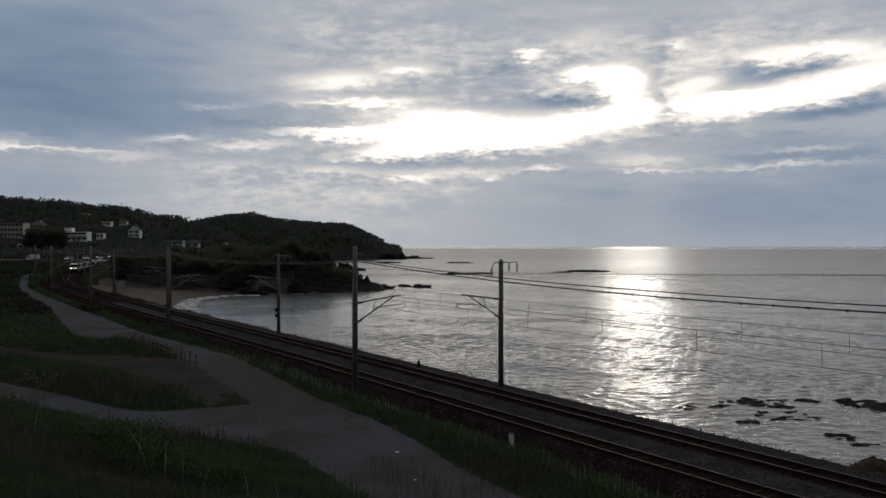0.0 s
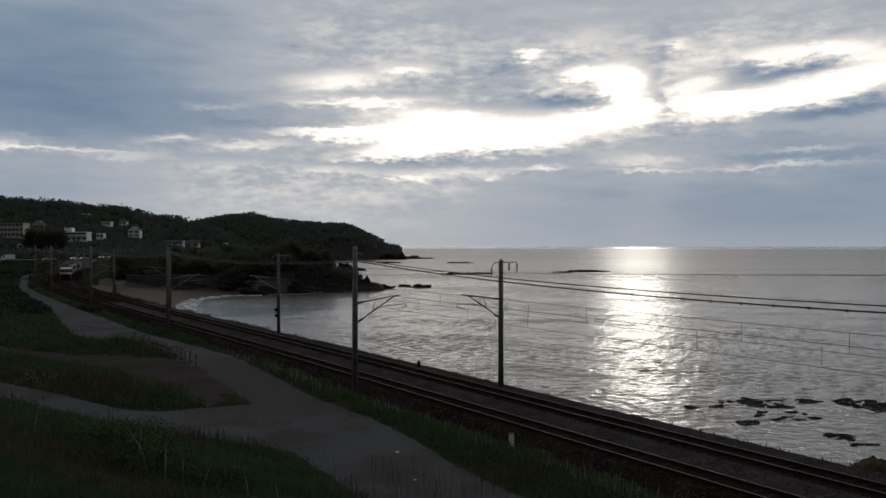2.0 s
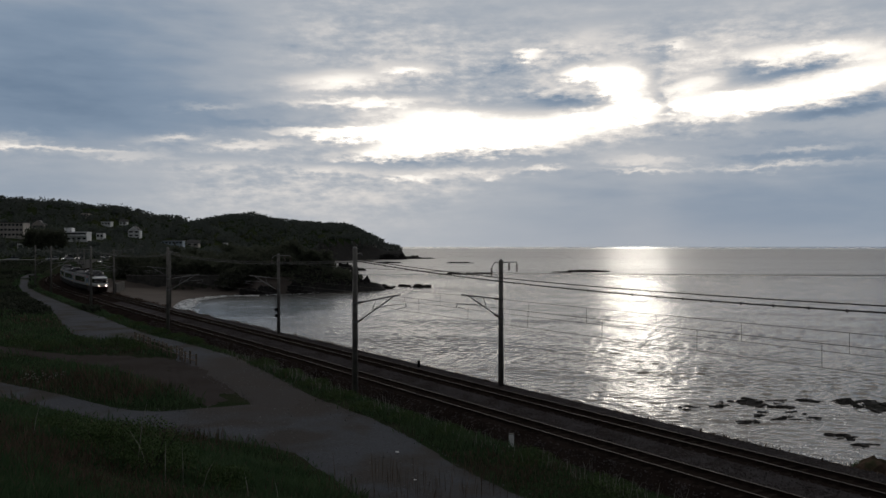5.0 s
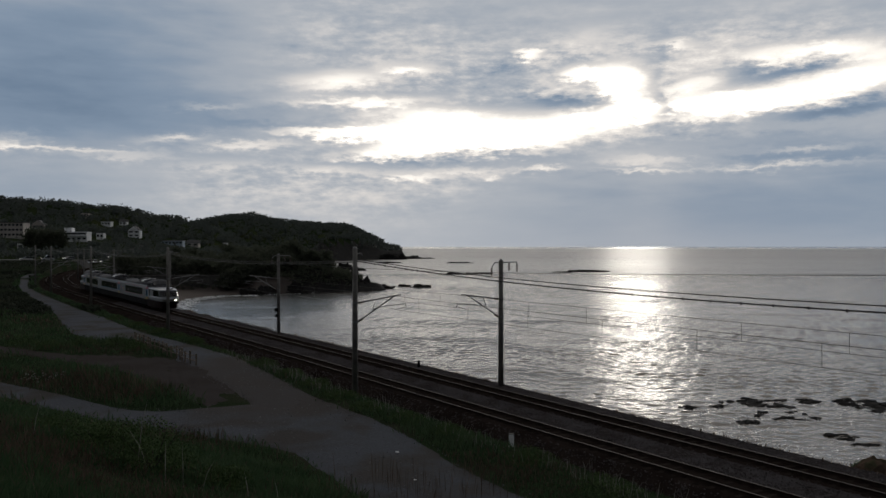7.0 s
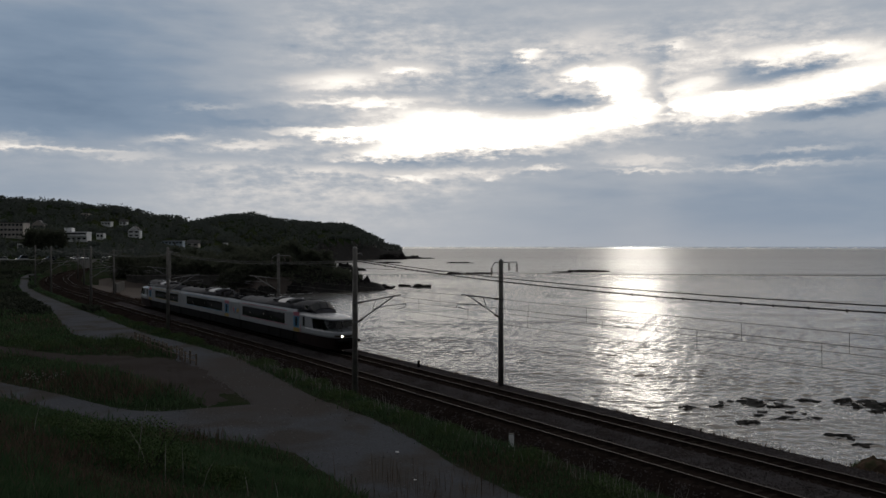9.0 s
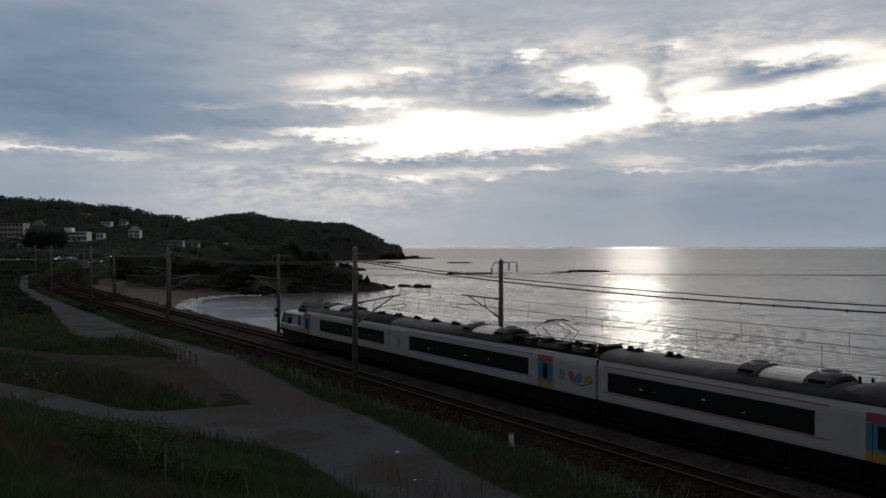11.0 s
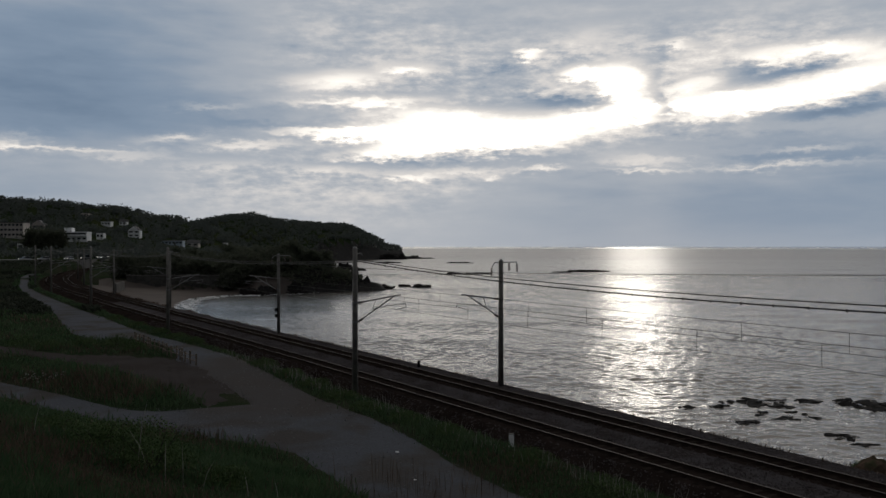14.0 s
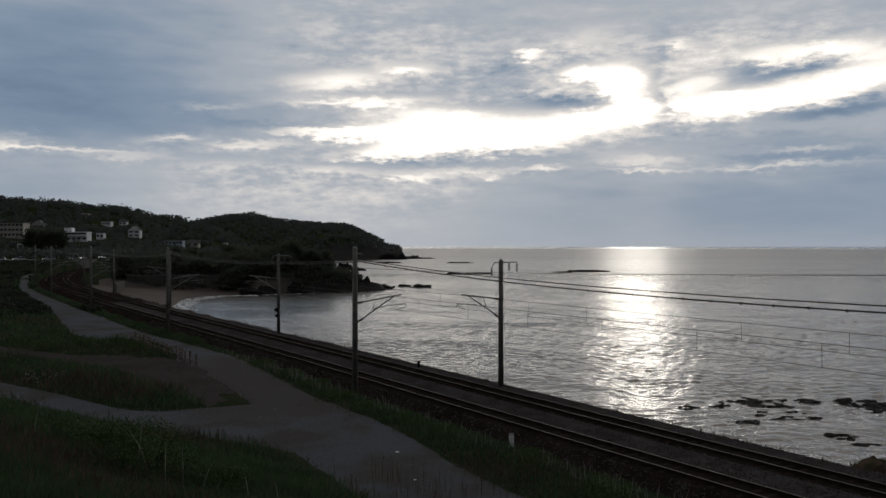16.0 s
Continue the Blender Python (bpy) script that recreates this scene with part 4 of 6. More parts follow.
def build_trees():
    kinds = []
    for seed, h, spread in ((1, 5.6, 2.7), (2, 4.6, 2.6), (3, 6.2, 2.9), (4, 3.6, 2.4)):
        t = tagged(new("tree"), "dark leafy broadleaf tree in evening shade", "tree", "trees round the bay")
        kinds.append(tree_parts(t, h, spread, 700, 0.42, seed, LEAF))
    tall = tagged(new("tree"), "tall dark round tree below the hillside houses", "tree", "trees round the bay")
    tree_parts(tall, 10.5, 3.9, 1700, 0.5, 6, LEAF)
    clump = [(-197, 392), (-193.5, 389), (-201, 391), (-191, 394), (-196, 386), (-199, 397), (-202, 388)]
    for k, (x, y) in enumerate(clump):
        at = Matrix.Translation((x, y, float(ground_height(np.array([x]), np.array([y]))[0]))) @ Matrix.Rotation(1.9 * k, 4, "Z")
        if k:
            copy_thing(tall, at)
        else:
            tall.matrix_world = at
    rng = np.random.default_rng(11)
    spots = []
    for k in range(46):     # belt behind the beach
        spots.append((-90 + 36 * rng.random(), 216 + 40 * rng.random() ** 1.7))
    for k in range(120):     # rocky point
        spots.append((-72 + 38 * rng.random(), 208 + 38 * rng.random()))
    for k in range(30):     # valley floor
        spots.append((-112 + 56 * rng.random(), 300 + 120 * rng.random()))
    xs, ys = np.array(spots).T
    zs, cs = ground_height(xs, ys), coast_distance(xs, ys)
    used = 0
    for x, y, z, c in zip(xs, ys, zs, cs):
        if c < (2.2 if y < 250 else 7) or z < -3.2 or (x < -66 and z < -1.5):
            continue
        k = used % 4 if y > 250 or x < -72 else (1, 3, 3)[used % 3]
        if used < 4:
            k = used
        spin = Matrix.Translation((x, y, z)) @ Matrix.Rotation(rng.uniform(0, 6.28), 4, "Z")
        if used < 4:
            kinds[k].matrix_world = spin
        else:
            copy_thing(kinds[k], spin)
        used += 1


build_trees()


def build_woods():
    """The far wooded slopes, past counting."""
    rng = np.random.default_rng(5)
    x = rng.uniform(-620, -35, 16000)
    y = rng.uniform(335, 1000, 16000)
    keep = (coast_distance(x, y) > 5) & (x > -0.62 * y - 30)
    x, y = x[keep], y[keep]
    z = ground_height(x, y)
    clear = wobble(x, y, 38, 3.0) < 0.35
    clear |= (y > 560) | (x < -185)
    for hx, hy in ((-243, 447), (-212, 457), (-195, 501), (-232, 546), (-204, 472), (-171, 503), (-164, 520), (-154, 560), (-226, 560), (-212, 398)):
        clear &= ~((np.abs(x - hx * y / hy) < 7.5) & (y < hy + 5) & (y > hy - 28))
    x, y, z = x[clear], y[clear], z[clear]
    n = len(x)
    h = rng.uniform(2.2, 5.0, n) * (1 + 0.9 * np.clip(wobble(x, y, 12, 2.0) - 0.25, 0, 1) * smooth(-x, 150, 230))
    per = 16
    c = np.repeat(np.stack([x, y, z + h * 0.5], 1), per, 0)
    hh = np.repeat(h, per)[:, None]
    p = c + np.clip(rng.normal(size=(n * per, 3)), -1.25, 1.25) * hh * np.array((0.34, 0.34, 0.27))
    ob = quads_object("far_woods", leaf_quads(p, 0.8, rng, 0.7), HAZED_LEAF)
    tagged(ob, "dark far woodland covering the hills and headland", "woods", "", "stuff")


build_woods()


def build_scrub():
    """Low salt-bitten scrub over the rocky point."""
    rng = np.random.default_rng(8)
    x, y = rng.uniform(-72, -24, 11000), rng.uniform(203, 256, 11000)
    s = coast_distance(x, y)
    keep = s > 1.6 + 0.8 * wobble(x, y, 3.0, 2.0)
    x, y = x[keep], y[keep]
    z = ground_height(x, y)
    keep = z > -3.0
    x, y, z = x[keep], y[keep], z[keep]
    p = np.stack([x, y, z + rng.uniform(0.0, 1.0, len(x))], 1)
    p = np.repeat(p, 4, 0) + rng.normal(size=(4 * len(x), 3)) * np.array((0.5, 0.5, 0.25))
    tagged(quads_object("scrub", leaf_quads(p, 0.32, rng, 0.6), LEAF), "low dark scrub covering the rocky point", "scrub", "", "stuff")


build_scrub()


def inside(x, y, ring):
    hit = np.zeros(x.shape, bool)
    for i, (ax, ay) in enumerate(ring):
        bx, by = ring[(i + 1) % len(ring)]
        hit ^= ((ay > y) != (by > y)) & (x < (bx - ax) * (y - ay) / (by - ay + 1e-12) + ax)
    return hit


def on_gravel(x, y):
    out = inside(x, y, LANE_SEA + LANE_LAND[::-1]) | inside(x, y, YARD_FAR + YARD_NEAR[::-1]) | inside(x, y, DIRT_FAR + DIRT_NEAR[::-1])
    return out


def blades(name, x, y, height, width, mat, label, rng, lean=0.35):
    z = ground_height(x, y)
    n = len(x)
    a = rng.uniform(0, 2 * math.pi, n)
    dx, dy = np.cos(a), np.sin(a)
    bend = rng.normal(size=(n, 2)) * (lean * height)[:, None]
    base = np.stack([x, y, z - 0.05], 1)
    tip = base + np.stack([bend[:, 0], bend[:, 1], height], 1)
    side = np.stack([dx, dy, 0 * dx], 1) * width[:, None]
    mid = base * 0.45 + tip * 0.55 - np.stack([bend[:, 0], bend[:, 1], 0 * height], 1) * 0.15
    q = np.stack([base, mid - side, tip, mid + side], 1).reshape(-1, 3)
    return tagged(quads_object(name, q, mat), label, "grass", "", "stuff")


def build_grass():
    rng = np.random.default_rng(21)
    n = 280000
    r = 9 * np.exp(rng.uniform(0, math.log(14), n))
    a = np.radians(rng.uniform(-33, 33, n))
    x, y = r * np.sin(a), r * np.cos(a)
    w, u = line_offset(x, y)
    ok = ~on_gravel(x + 0.35 * rng.normal(size=n), y + 0.45 * rng.normal(size=n)) & (w < -6.05 - 0.4 * rng.random(n)) & (coast_distance(x, y) > 0)
    x, y, w, u, r = x[ok], y[ok], w[ok], u[ok], r[ok]
    patch = wobble(x, y, 2.6, 1.3) + 0.6 * wobble(x, y, 0.9, 4.0)
    isl = np.exp(-(((x + 22.3) * 0.66 + (y - 50.4) * 0.75) / 2.4) ** 2 - (((x + 22.3) * 0.75 - (y - 50.4) * 0.66) / 8.0) ** 4)
    verge = (w > -10.8) & (u < 110)
    h = (0.34 + 0.20 * patch) * (1 + 1.3 * isl) * np.where(verge, 0.8, 1.0) * np.where(w > -7.2, 0.6, 1.0) * rng.uniform(0.6, 1.3, len(x))
    h = np.clip(h, 0.10, 1.3)
    dry = (wobble(x, y, 4.0, 9.0) + 0.5 * rng.normal(size=len(x)) + 1.3 * isl) > np.where(verge, 0.9, 0.65)
    width = 0.009 + 0.00045 * r
    g = ~dry
    blades("grass", x[g], y[g], h[g], width[g], BLADE, "dark green rough grass on the slope", rng)
    blades("dry_grass", x[dry], y[dry], h[dry] * 1.25, width[dry] * 0.8, DRY_BLADE, "brown dry grass among the green", rng, 0.25)
    # rougher meadow beyond, and scrub among it
    n = 60000
    r = 115 * np.exp(rng.uniform(0, math.log(2.85), n))
    a = np.radians(rng.uniform(-33, -19, n))
    x, y = r * np.sin(a), r * np.cos(a)
    w, u = line_offset(x, y)
    ok = ~on_gravel(x, y) & (w < -7.5) & (coast_distance(x, y) > 0)
    x, y, r = x[ok], y[ok], r[ok]
    h = np.clip(0.30 + 0.40 * wobble(x, y, 9.0, 2.2) + 0.25 * wobble(x, y, 3.1, 7.2), 0.12, 1.2) * rng.uniform(0.6, 1.3, len(x))
    blades("meadow", x, y, h, 0.06 + 0.2 * h * h + 0.0003 * r, MEADOW, "dark uneven meadow with low scrub", rng, 0.6)
    # low growth between the lane and the line round the curve
    n = 16000
    uu, ww = rng.uniform(55, 235, n), -7.2 - 4.6 * rng.random(n)
    p = np.array([line(a1, b1)[0] for a1, b1 in zip(uu, ww)])
    ok = ~on_gravel(p[:, 0], p[:, 1])
    p = p[ok]
    hh = np.clip(0.32 + 0.3 * wobble(p[:, 0], p[:, 1], 4.0, 3.2), 0.1, 0.8) * rng.uniform(0.6, 1.3, len(p))
    blades("verge_grass", p[:, 0], p[:, 1], hh, 0.03 + 0.0004 * p[:, 1], BLADE, "dark green growth between the lane and the line", rng, 0.5)
    # thin brown stalks at the near edge of the lane
    n = 420
    x, y = rng.uniform(-4.2, 2.6, n), rng.uniform(26.0, 30.5, n)
    keep = wobble(x, y, 0.8, 3.0) + 0.5 * rng.normal(size=n) > 0.0
    x, y = x[keep], y[keep]
    blades("tall_stalks", x, y, rng.uniform(0.5, 1.45, len(x)), np.full(len(x), 0.011), DRY_BLADE, "thin tall brown stalks at the edge of the lane", rng, 0.07)
    # a few long pale stems leaning out of the grass
    x, y = np.array([-9.0, -8.7, -7.6, -7.2, -6.9, -13.2, -5.6, -4.9]), np.array([23.2, 23.4, 21.6, 21.9, 22.6, 25.4, 22.8, 23.6])
    blades("pale_stems", x, y, np.array([2.3, 1.5, 1.4, 1.6, 1.0, 1.4, 1.0, 0.9]), np.full(8, 0.012), PALE_HEAD, "long pale stems leaning out of the grass", rng, 0.28)
    # white blossom in the bank
    p = np.stack([rng.normal(-26.0, 0.8, 90), rng.normal(51.4, 0.6, 90), np.zeros(90)], 1)
    p[:, 2] = ground_height(p[:, 0], p[:, 1]) + rng.uniform(0.35, 0.8, 90)
    tagged(quads_object("white_blossom", leaf_quads(p, 0.045, rng, 0.8), PALE_HEAD), "small white blossom in the grassy bank", "flower", "", "stuff")
    # tufts on the seaward edge of the ballast and the bank below it
    n = 9000
    uu = rng.uniform(-25, 140, n)
    ww = 3.25 + np.abs(rng.normal(size=n)) * np.where(uu > 45, 0.9, 0.5)
    p = np.array([line(a1, b1)[0] for a1, b1 in zip(uu, ww)])
    keep = (wobble(p[:, 0], p[:, 1], 2.2, 6.0) + 0.5 * rng.normal(size=n) > 0.25) & (coast_distance(p[:, 0], p[:, 1]) > 0.4)
    p = p[keep]
    hh = rng.uniform(0.05, 0.28, len(p))
    blades("bank_tufts", p[:, 0], p[:, 1], hh + 0.2, 0.02 + 0.0003 * p[:, 1], DRY_BLADE, "thin dry grass tufts on the seaward bank", rng, 0.3)
    # pale seed heads along the foot of the railway bank
    n = 2600
    uu, ww = rng.uniform(-22, 34, n), rng.uniform(-9.4, -6.9, n)
    p = np.array([line(b, c)[0] for b, c in zip(uu, ww)])
    keep = wobble(p[:, 0], p[:, 1], 1.8, 2.0) + 0.4 * rng.normal(size=n) > 0.35
    p = p[keep]
    hh = rng.uniform(0.4, 0.9, len(p))
    blades("dry_stalks", p[:, 0], p[:, 1], hh, 0.010 + 0 * hh, PALE_HEAD, "pale dry stalks below the railway bank", rng, 0.2)


build_grass()
STONE = leaf_material("loose_stone", (0.055, 0.058, 0.064), (0.19, 0.195, 0.205))
BALLAST_STONE = leaf_material("ballast_stone", (0.026, 0.022, 0.022), (0.100, 0.090, 0.093))
build_stones()
build_ballast()


def bush(x, y, h, spread, leaves, seed, label="dense dark green bush on the grass slope"):
    root = tagged(new("bush"), label, "bush", "bushes")
    rng = np.random.default_rng(seed)
    bm = bmesh.new()
    for k in range(7):
        a = 0.9 * k + seed
        add_rod(bm, (0, 0, -0.1), (0.6 * spread * math.cos(a), 0.6 * spread * math.sin(a), h * (0.6 + 0.05 * k)), 0.03, 0.008, 5)
    part("stem", bm, BARK, root)
    d = rng.normal(size=(leaves, 3))
    d /= np.linalg.norm(d, axis=1, keepdims=True)
    d[:, 2] = np.abs(d[:, 2])
    lump = 1 + 0.25 * wobble(d[:, 0] * 3, d[:, 1] * 3 + d[:, 2] * 2, 1.0, seed)
    p = d * rng.uniform(0.45, 1.0, leaves)[:, None] * lump[:, None] * np.array((spread, spread, h))
    tagged(quads_object("leaves", leaf_quads(p, 0.036, rng, 0.5), BUSH_LEAF, root), kind="stuff")
    root.matrix_world = Matrix.Translation((x, y, float(ground_height(np.array([x]), np.array([y]))[0])))
    return root


for k, (x, y, h, s) in enumerate([(-8.9, 24.2, 1.45, 1.5), (-11.3, 26.0, 1.0, 1.4), (-6.8, 24.0, 0.6, 0.9), (-14.5, 29.0, 0.8, 1.2), (-32, 70.5, 1.1, 1.6), (-29.5, 71.5, 1.0, 1.3),
                                  (-38, 71.5, 0.9, 1.5), (-26.5, 68.0, 0.9, 1.2), (-60, 104, 1.2, 1.6), (-34.5, 69, 1.0, 1.5)]):
    bush(x, y, h, s, 6500 if y < 40 else 3500, k + 1)
for k, (u, w, h, s) in enumerate([(2, -8.6, 0.4, 1.0), (5.5, -8.9, 0.45, 1.2), (9, -9.2, 0.4, 1.1), (13, -9.0, 0.45, 1.3), (17.5, -8.6, 0.45, 1.2), (22, -8.4, 0.5, 1.1), (27, -8.2, 0.6, 1.0), (31, -8.0, 0.5, 0.9),
                                  (-4, -8.6, 0.5, 1.3), (-9, -8.9, 0.5, 1.4), (44, -8.2, 0.6, 1.0), (54, -8.6, 0.6, 1.0), (36, -8.0, 0.9, 0.8), (49, -8.5, 0.5, 1.1), (62, -9, 0.6, 1.2), (72, -9, 0.6, 1.2)]):
    p = line(u, w)[0]
    bush(p.x, p.y, h, s, 3000, 40 + k, "low green bush at the foot of the railway bank")


# ---- small things by the line ----
def ground_at(x, y):
    return float(ground_height(np.array([x]), np.array([y]))[0])


def picket_fence():
    root = tagged(new("picket_fence"), "low weathered wooden picket fence beside the lane", "fence")
    a, b = Vector((-28.6, 73.4)), Vector((-18.6, 59.2))
    n = 19
    pts = []
    for i in range(n):
        p = a.lerp(b, i / (n - 1))
        p = Vector((p.x + 0.12 * math.sin(5 * i), p.y, ground_at(p.x, p.y)))
        h = 0.98 + 0.10 * math.sin(3.1 * i)
        m = Matrix.Translation(p) @ Matrix.Rotation(0.05 * math.sin(2.3 * i), 4, "X")
        bm = rod((0, 0, -0.3), (0, 0, h), 0.075, 0.065, 8)
        bmesh.ops.transform(bm, matrix=m, verts=bm.verts)
        part("post", bm, WOOD, root)
        pts.append(p)
    for z in (0.4, 0.76):
        part("cross_rail", tube([p + Vector((0, -0.08, z)) for p in pts], 0.035), WOOD, root)
    return root


picket_fence()


def marker_post(x, y, h, r, mat, label, z=None):
    root = tagged(new("marker_post"), label, "post")
    part("shaft", box(-r, r, -r * 0.6, r * 0.6, -0.3, h, 0.015), mat, root)
    part("cap", box(-r * 1.05, r * 1.05, -r * 0.65, r * 0.65, h, h + 0.03), CONCRETE, root)
    root.matrix_world = Matrix.Translation((x, y, ground_at(x, y) if z is None else z)) @ Matrix.Rotation(radians(-8), 4, "Z")
    return root


marker_post(3.25, 37.6, 0.62, 0.12, WHITE_WALL, "short white concrete marker post beside the track", -0.55)
p = line(22.5, 2.55)[0]
marker_post(p.x, p.y, 0.5, 0.1, BLACK, "short black stub post on the ballast edge", -0.45)
p = line(-17.5, -1.9)[0]
marker_post(p.x, p.y, 0.45, 0.05, BLACK, "thin dark stake between the tracks", -0.33)

for k, (x, y, s) in enumerate([(-2.0, 34.3, 0.085), (-1.06, 30.25, 0.06)]):
    bm = bmesh.new()
    bmesh.ops.create_icosphere(bm, subdivisions=2, radius=s)
    for v in bm.verts:
        v.co *= 1 + 0.35 * noise.noise(v.co * 9 + Vector((k, 0, 0)))
        v.co.z *= 0.45
    ob = mesh_object("litter", bm, WHITE_WALL)
    ob.location = (x, y, ground_at(x, y) + 0.09)
    tagged(ob, "scrap of crumpled white litter on the gravel", "litter", "litter on the lane")


def seawall(name, a, b, z0, z1, label, n, mat, cap=False):
    root = tagged(new(name), label, "", "", "structure")
    a, b = Vector(a), Vector(b)
    d = (b - a) / n
    ang = math.atan2(d.y, d.x)
    for i in range(n):
        p = a + d * i
        bm = box(0.02, d.length - 0.02, -0.3, 0.3, z0, z1 + 0.05 * math.sin(4 * i), 0.04)
        bmesh.ops.transform(bm, matrix=Matrix.Translation((p.x, p.y, 0)) @ Matrix.Rotation(ang, 4, "Z"), verts=bm.verts)
        part("wall_panel", bm, mat, root)
    if cap:
        bm = box(0, (b - a).length, -0.42, 0.42, z1 + 0.06, z1 + 0.28, 0.04)
        bmesh.ops.transform(bm, matrix=Matrix.Translation((a.x, a.y, 0)) @ Matrix.Rotation(ang, 4, "Z"), verts=bm.verts)
        part("coping", bm, CONCRETE, root, "paler concrete coping")


seawall("seawall", (-79.6, 192), (-82.0, 203), -5.0, -0.35, "pale concrete seawall above the beach", 4, CONCRETE)
seawall("seawall_back", (-85, 212.5), (-57, 214.2), -5.0, 0.6, "dark stained concrete wall behind the beach", 9, STAINED, True)


# ---- rocks and surf ----
def sea_rock(x, y, lx, ly, h, seed, turn=0.0, rough=1.0):
    bm = bmesh.new()
    bmesh.ops.create_icosphere(bm, subdivisions=4 if lx > 1 else 3, radius=1.0)
    for v in bm.verts:
        d = v.co.normalized()
        k = 1 + rough * 0.38 * noise.noise(d * 1.7 + Vector((seed, 0, 0))) + rough * 0.22 * noise.noise(d * 4.5 + Vector((0, seed, 0))) + rough * 0.10 * noise.noise(d * 11 + Vector((0, 0, seed)))
        v.co = Vector((d.x * lx * k, d.y * ly * k, (abs(d.z) ** 0.8 * math.copysign(1, d.z)) * h * k * k - 0.25 * h))
    ob = mesh_object("sea_rock", bm, ROCK, smooth=False)
    ob.matrix_world = Matrix.Translation((x, y, SEA_Z)) @ Matrix.Rotation(turn, 4, "Z")
    return tagged(ob, "low black wave-washed rock in shallow sea", "rock", "rocks in the bay")


def broken_reef(x, y, lx, ly, n, seed):
    """Small flat rocks scattered round one spot."""
    rng = random.Random(seed)
    out = []
    for k in range(n):
        a, q = rng.uniform(0, 6.28), rng.uniform(0.35, 1.0)
        out.append((x + lx * q * math.cos(a), y + ly * q * math.sin(a), rng.uniform(0.15, 0.6), rng.uniform(0.2, 0.6), rng.uniform(0.05, 0.17)))
    return out


NEAR_ROCKS = ([(35.8, 64.2, 1.5, 0.9, 0.26), (38.4, 63.2, 1.9, 1.0, 0.30), (33.6, 66.2, 0.9, 0.4, 0.2), (27.0, 63.8, 0.9, 0.4, 0.17)] + broken_reef(34.4, 64.4, 2.2, 2.6, 20, 1) + broken_reef(38.5, 63.5, 2.6, 2.0, 10, 2) + broken_reef(30.2, 65.8, 0.9, 0.8, 5, 3) + broken_reef(26.3, 64.2, 1.9, 1.5, 11, 4)
              + broken_reef(22.6, 58.3, 1.0, 0.5, 5, 5) + broken_reef(26.7, 54.4, 0.5, 0.3, 2, 6) + broken_reef(27.2, 51.5, 0.5, 0.4, 3, 7) + broken_reef(23.9, 65.6, 1.2, 0.3, 3, 8))
def awash_band(x, y, lx, ly, n, seed):
    """Thin ledges of rock just awash."""
    rng = random.Random(seed)
    return [(x + lx * rng.uniform(-1, 1), y + ly * rng.uniform(-1, 1), rng.uniform(0.2, 0.8), rng.uniform(0.08, 0.25), rng.uniform(0.05, 0.13)) for k in range(n)]


FLAT_ROCKS = (awash_band(28.3, 66.3, 3.4, 0.9, 16, 21) + awash_band(26.0, 60.2, 2.2, 1.6, 10, 22) + awash_band(20.5, 63.5, 2.6, 0.8, 7, 23) + awash_band(34.6, 64.2, 1.8, 2.4, 14, 24) + awash_band(27.6, 53.0, 1.0, 1.4, 6, 25))
for k, r in enumerate(NEAR_ROCKS + FLAT_ROCKS + [
                       (70, 382, 9.5, 2.5, 0.9), (56, 372, 4.0, 1.2, 0.5), (3.0, 346, 2.0, 1.5, 0.9), (7.0, 348, 2.6, 1.5, 0.7), (10.6, 345, 1.6, 1.2, 1.0), (14.0, 349, 2.2, 1.3, 0.6), (18.5, 352, 3.0, 1.5, 0.8), (-6.5, 241, 3.6, 1.5, 0.9), (-12, 246, 2.2, 1.0, 0.8), (-19, 235, 4.0, 1.8, 1.3), (-31, 222, 3.5, 2.5, 1.5), (-36, 217, 3.0, 2.2, 2.6), (-28, 228, 3.0, 2.0, 1.5), (-24, 232, 2.5, 1.8, 1.4), (-40, 212, 3.5, 2.2, 2.6), (-46, 208, 3.5, 2.2, 2.0), (-51, 207.5, 3.0, 1.8, 1.5), (-38, 226, 3.5, 3.0, 3.4), (-31, 225, 4.2, 3.0, 5.6), (-27, 226, 4.0, 2.8, 4.5), (-23.3, 226.5, 3.6, 2.4, 3.0), (-19.8, 227, 3.0, 2.0, 1.9), (-34.5, 222, 4.0, 2.6, 5.4),
                       (-50, 405, 6, 2.5, 3.0), (-42, 398, 3, 1.5, 1.2), (-44, 700, 14, 6, 5.0), (-30, 735, 9, 4, 2.4), (-16, 742, 7, 3, 0.9), (12, 560, 9, 3, 0.7), (-38, 560, 8, 3, 0.8)]):
    sea_rock(*r, k * 3.3, 0.25 * math.sin(k))


p = line(-11.0, 5.0)[0] + Vector((0.5, 0.2))
knoll = sea_rock(p.x, p.y, 1.35, 1.0, 1.45, 77.0, 0.6, 0.25)
knoll.data.materials[0] = BANK_EARTH
knoll.location.z = -1.5
tagged(knoll, "brown grassy outcrop on the seaward bank", "outcrop", "outcrops")
for k, (dx, dy) in enumerate(((0.7, -0.6), (-0.3, 0.2), (1.5, -0.9))):
    bush(p.x + dx, p.y + dy, 0.45, 0.7, 1800, 70 + k, "low scrubby growth on a seaward outcrop").location.z = -0.95 - 0.1 * k


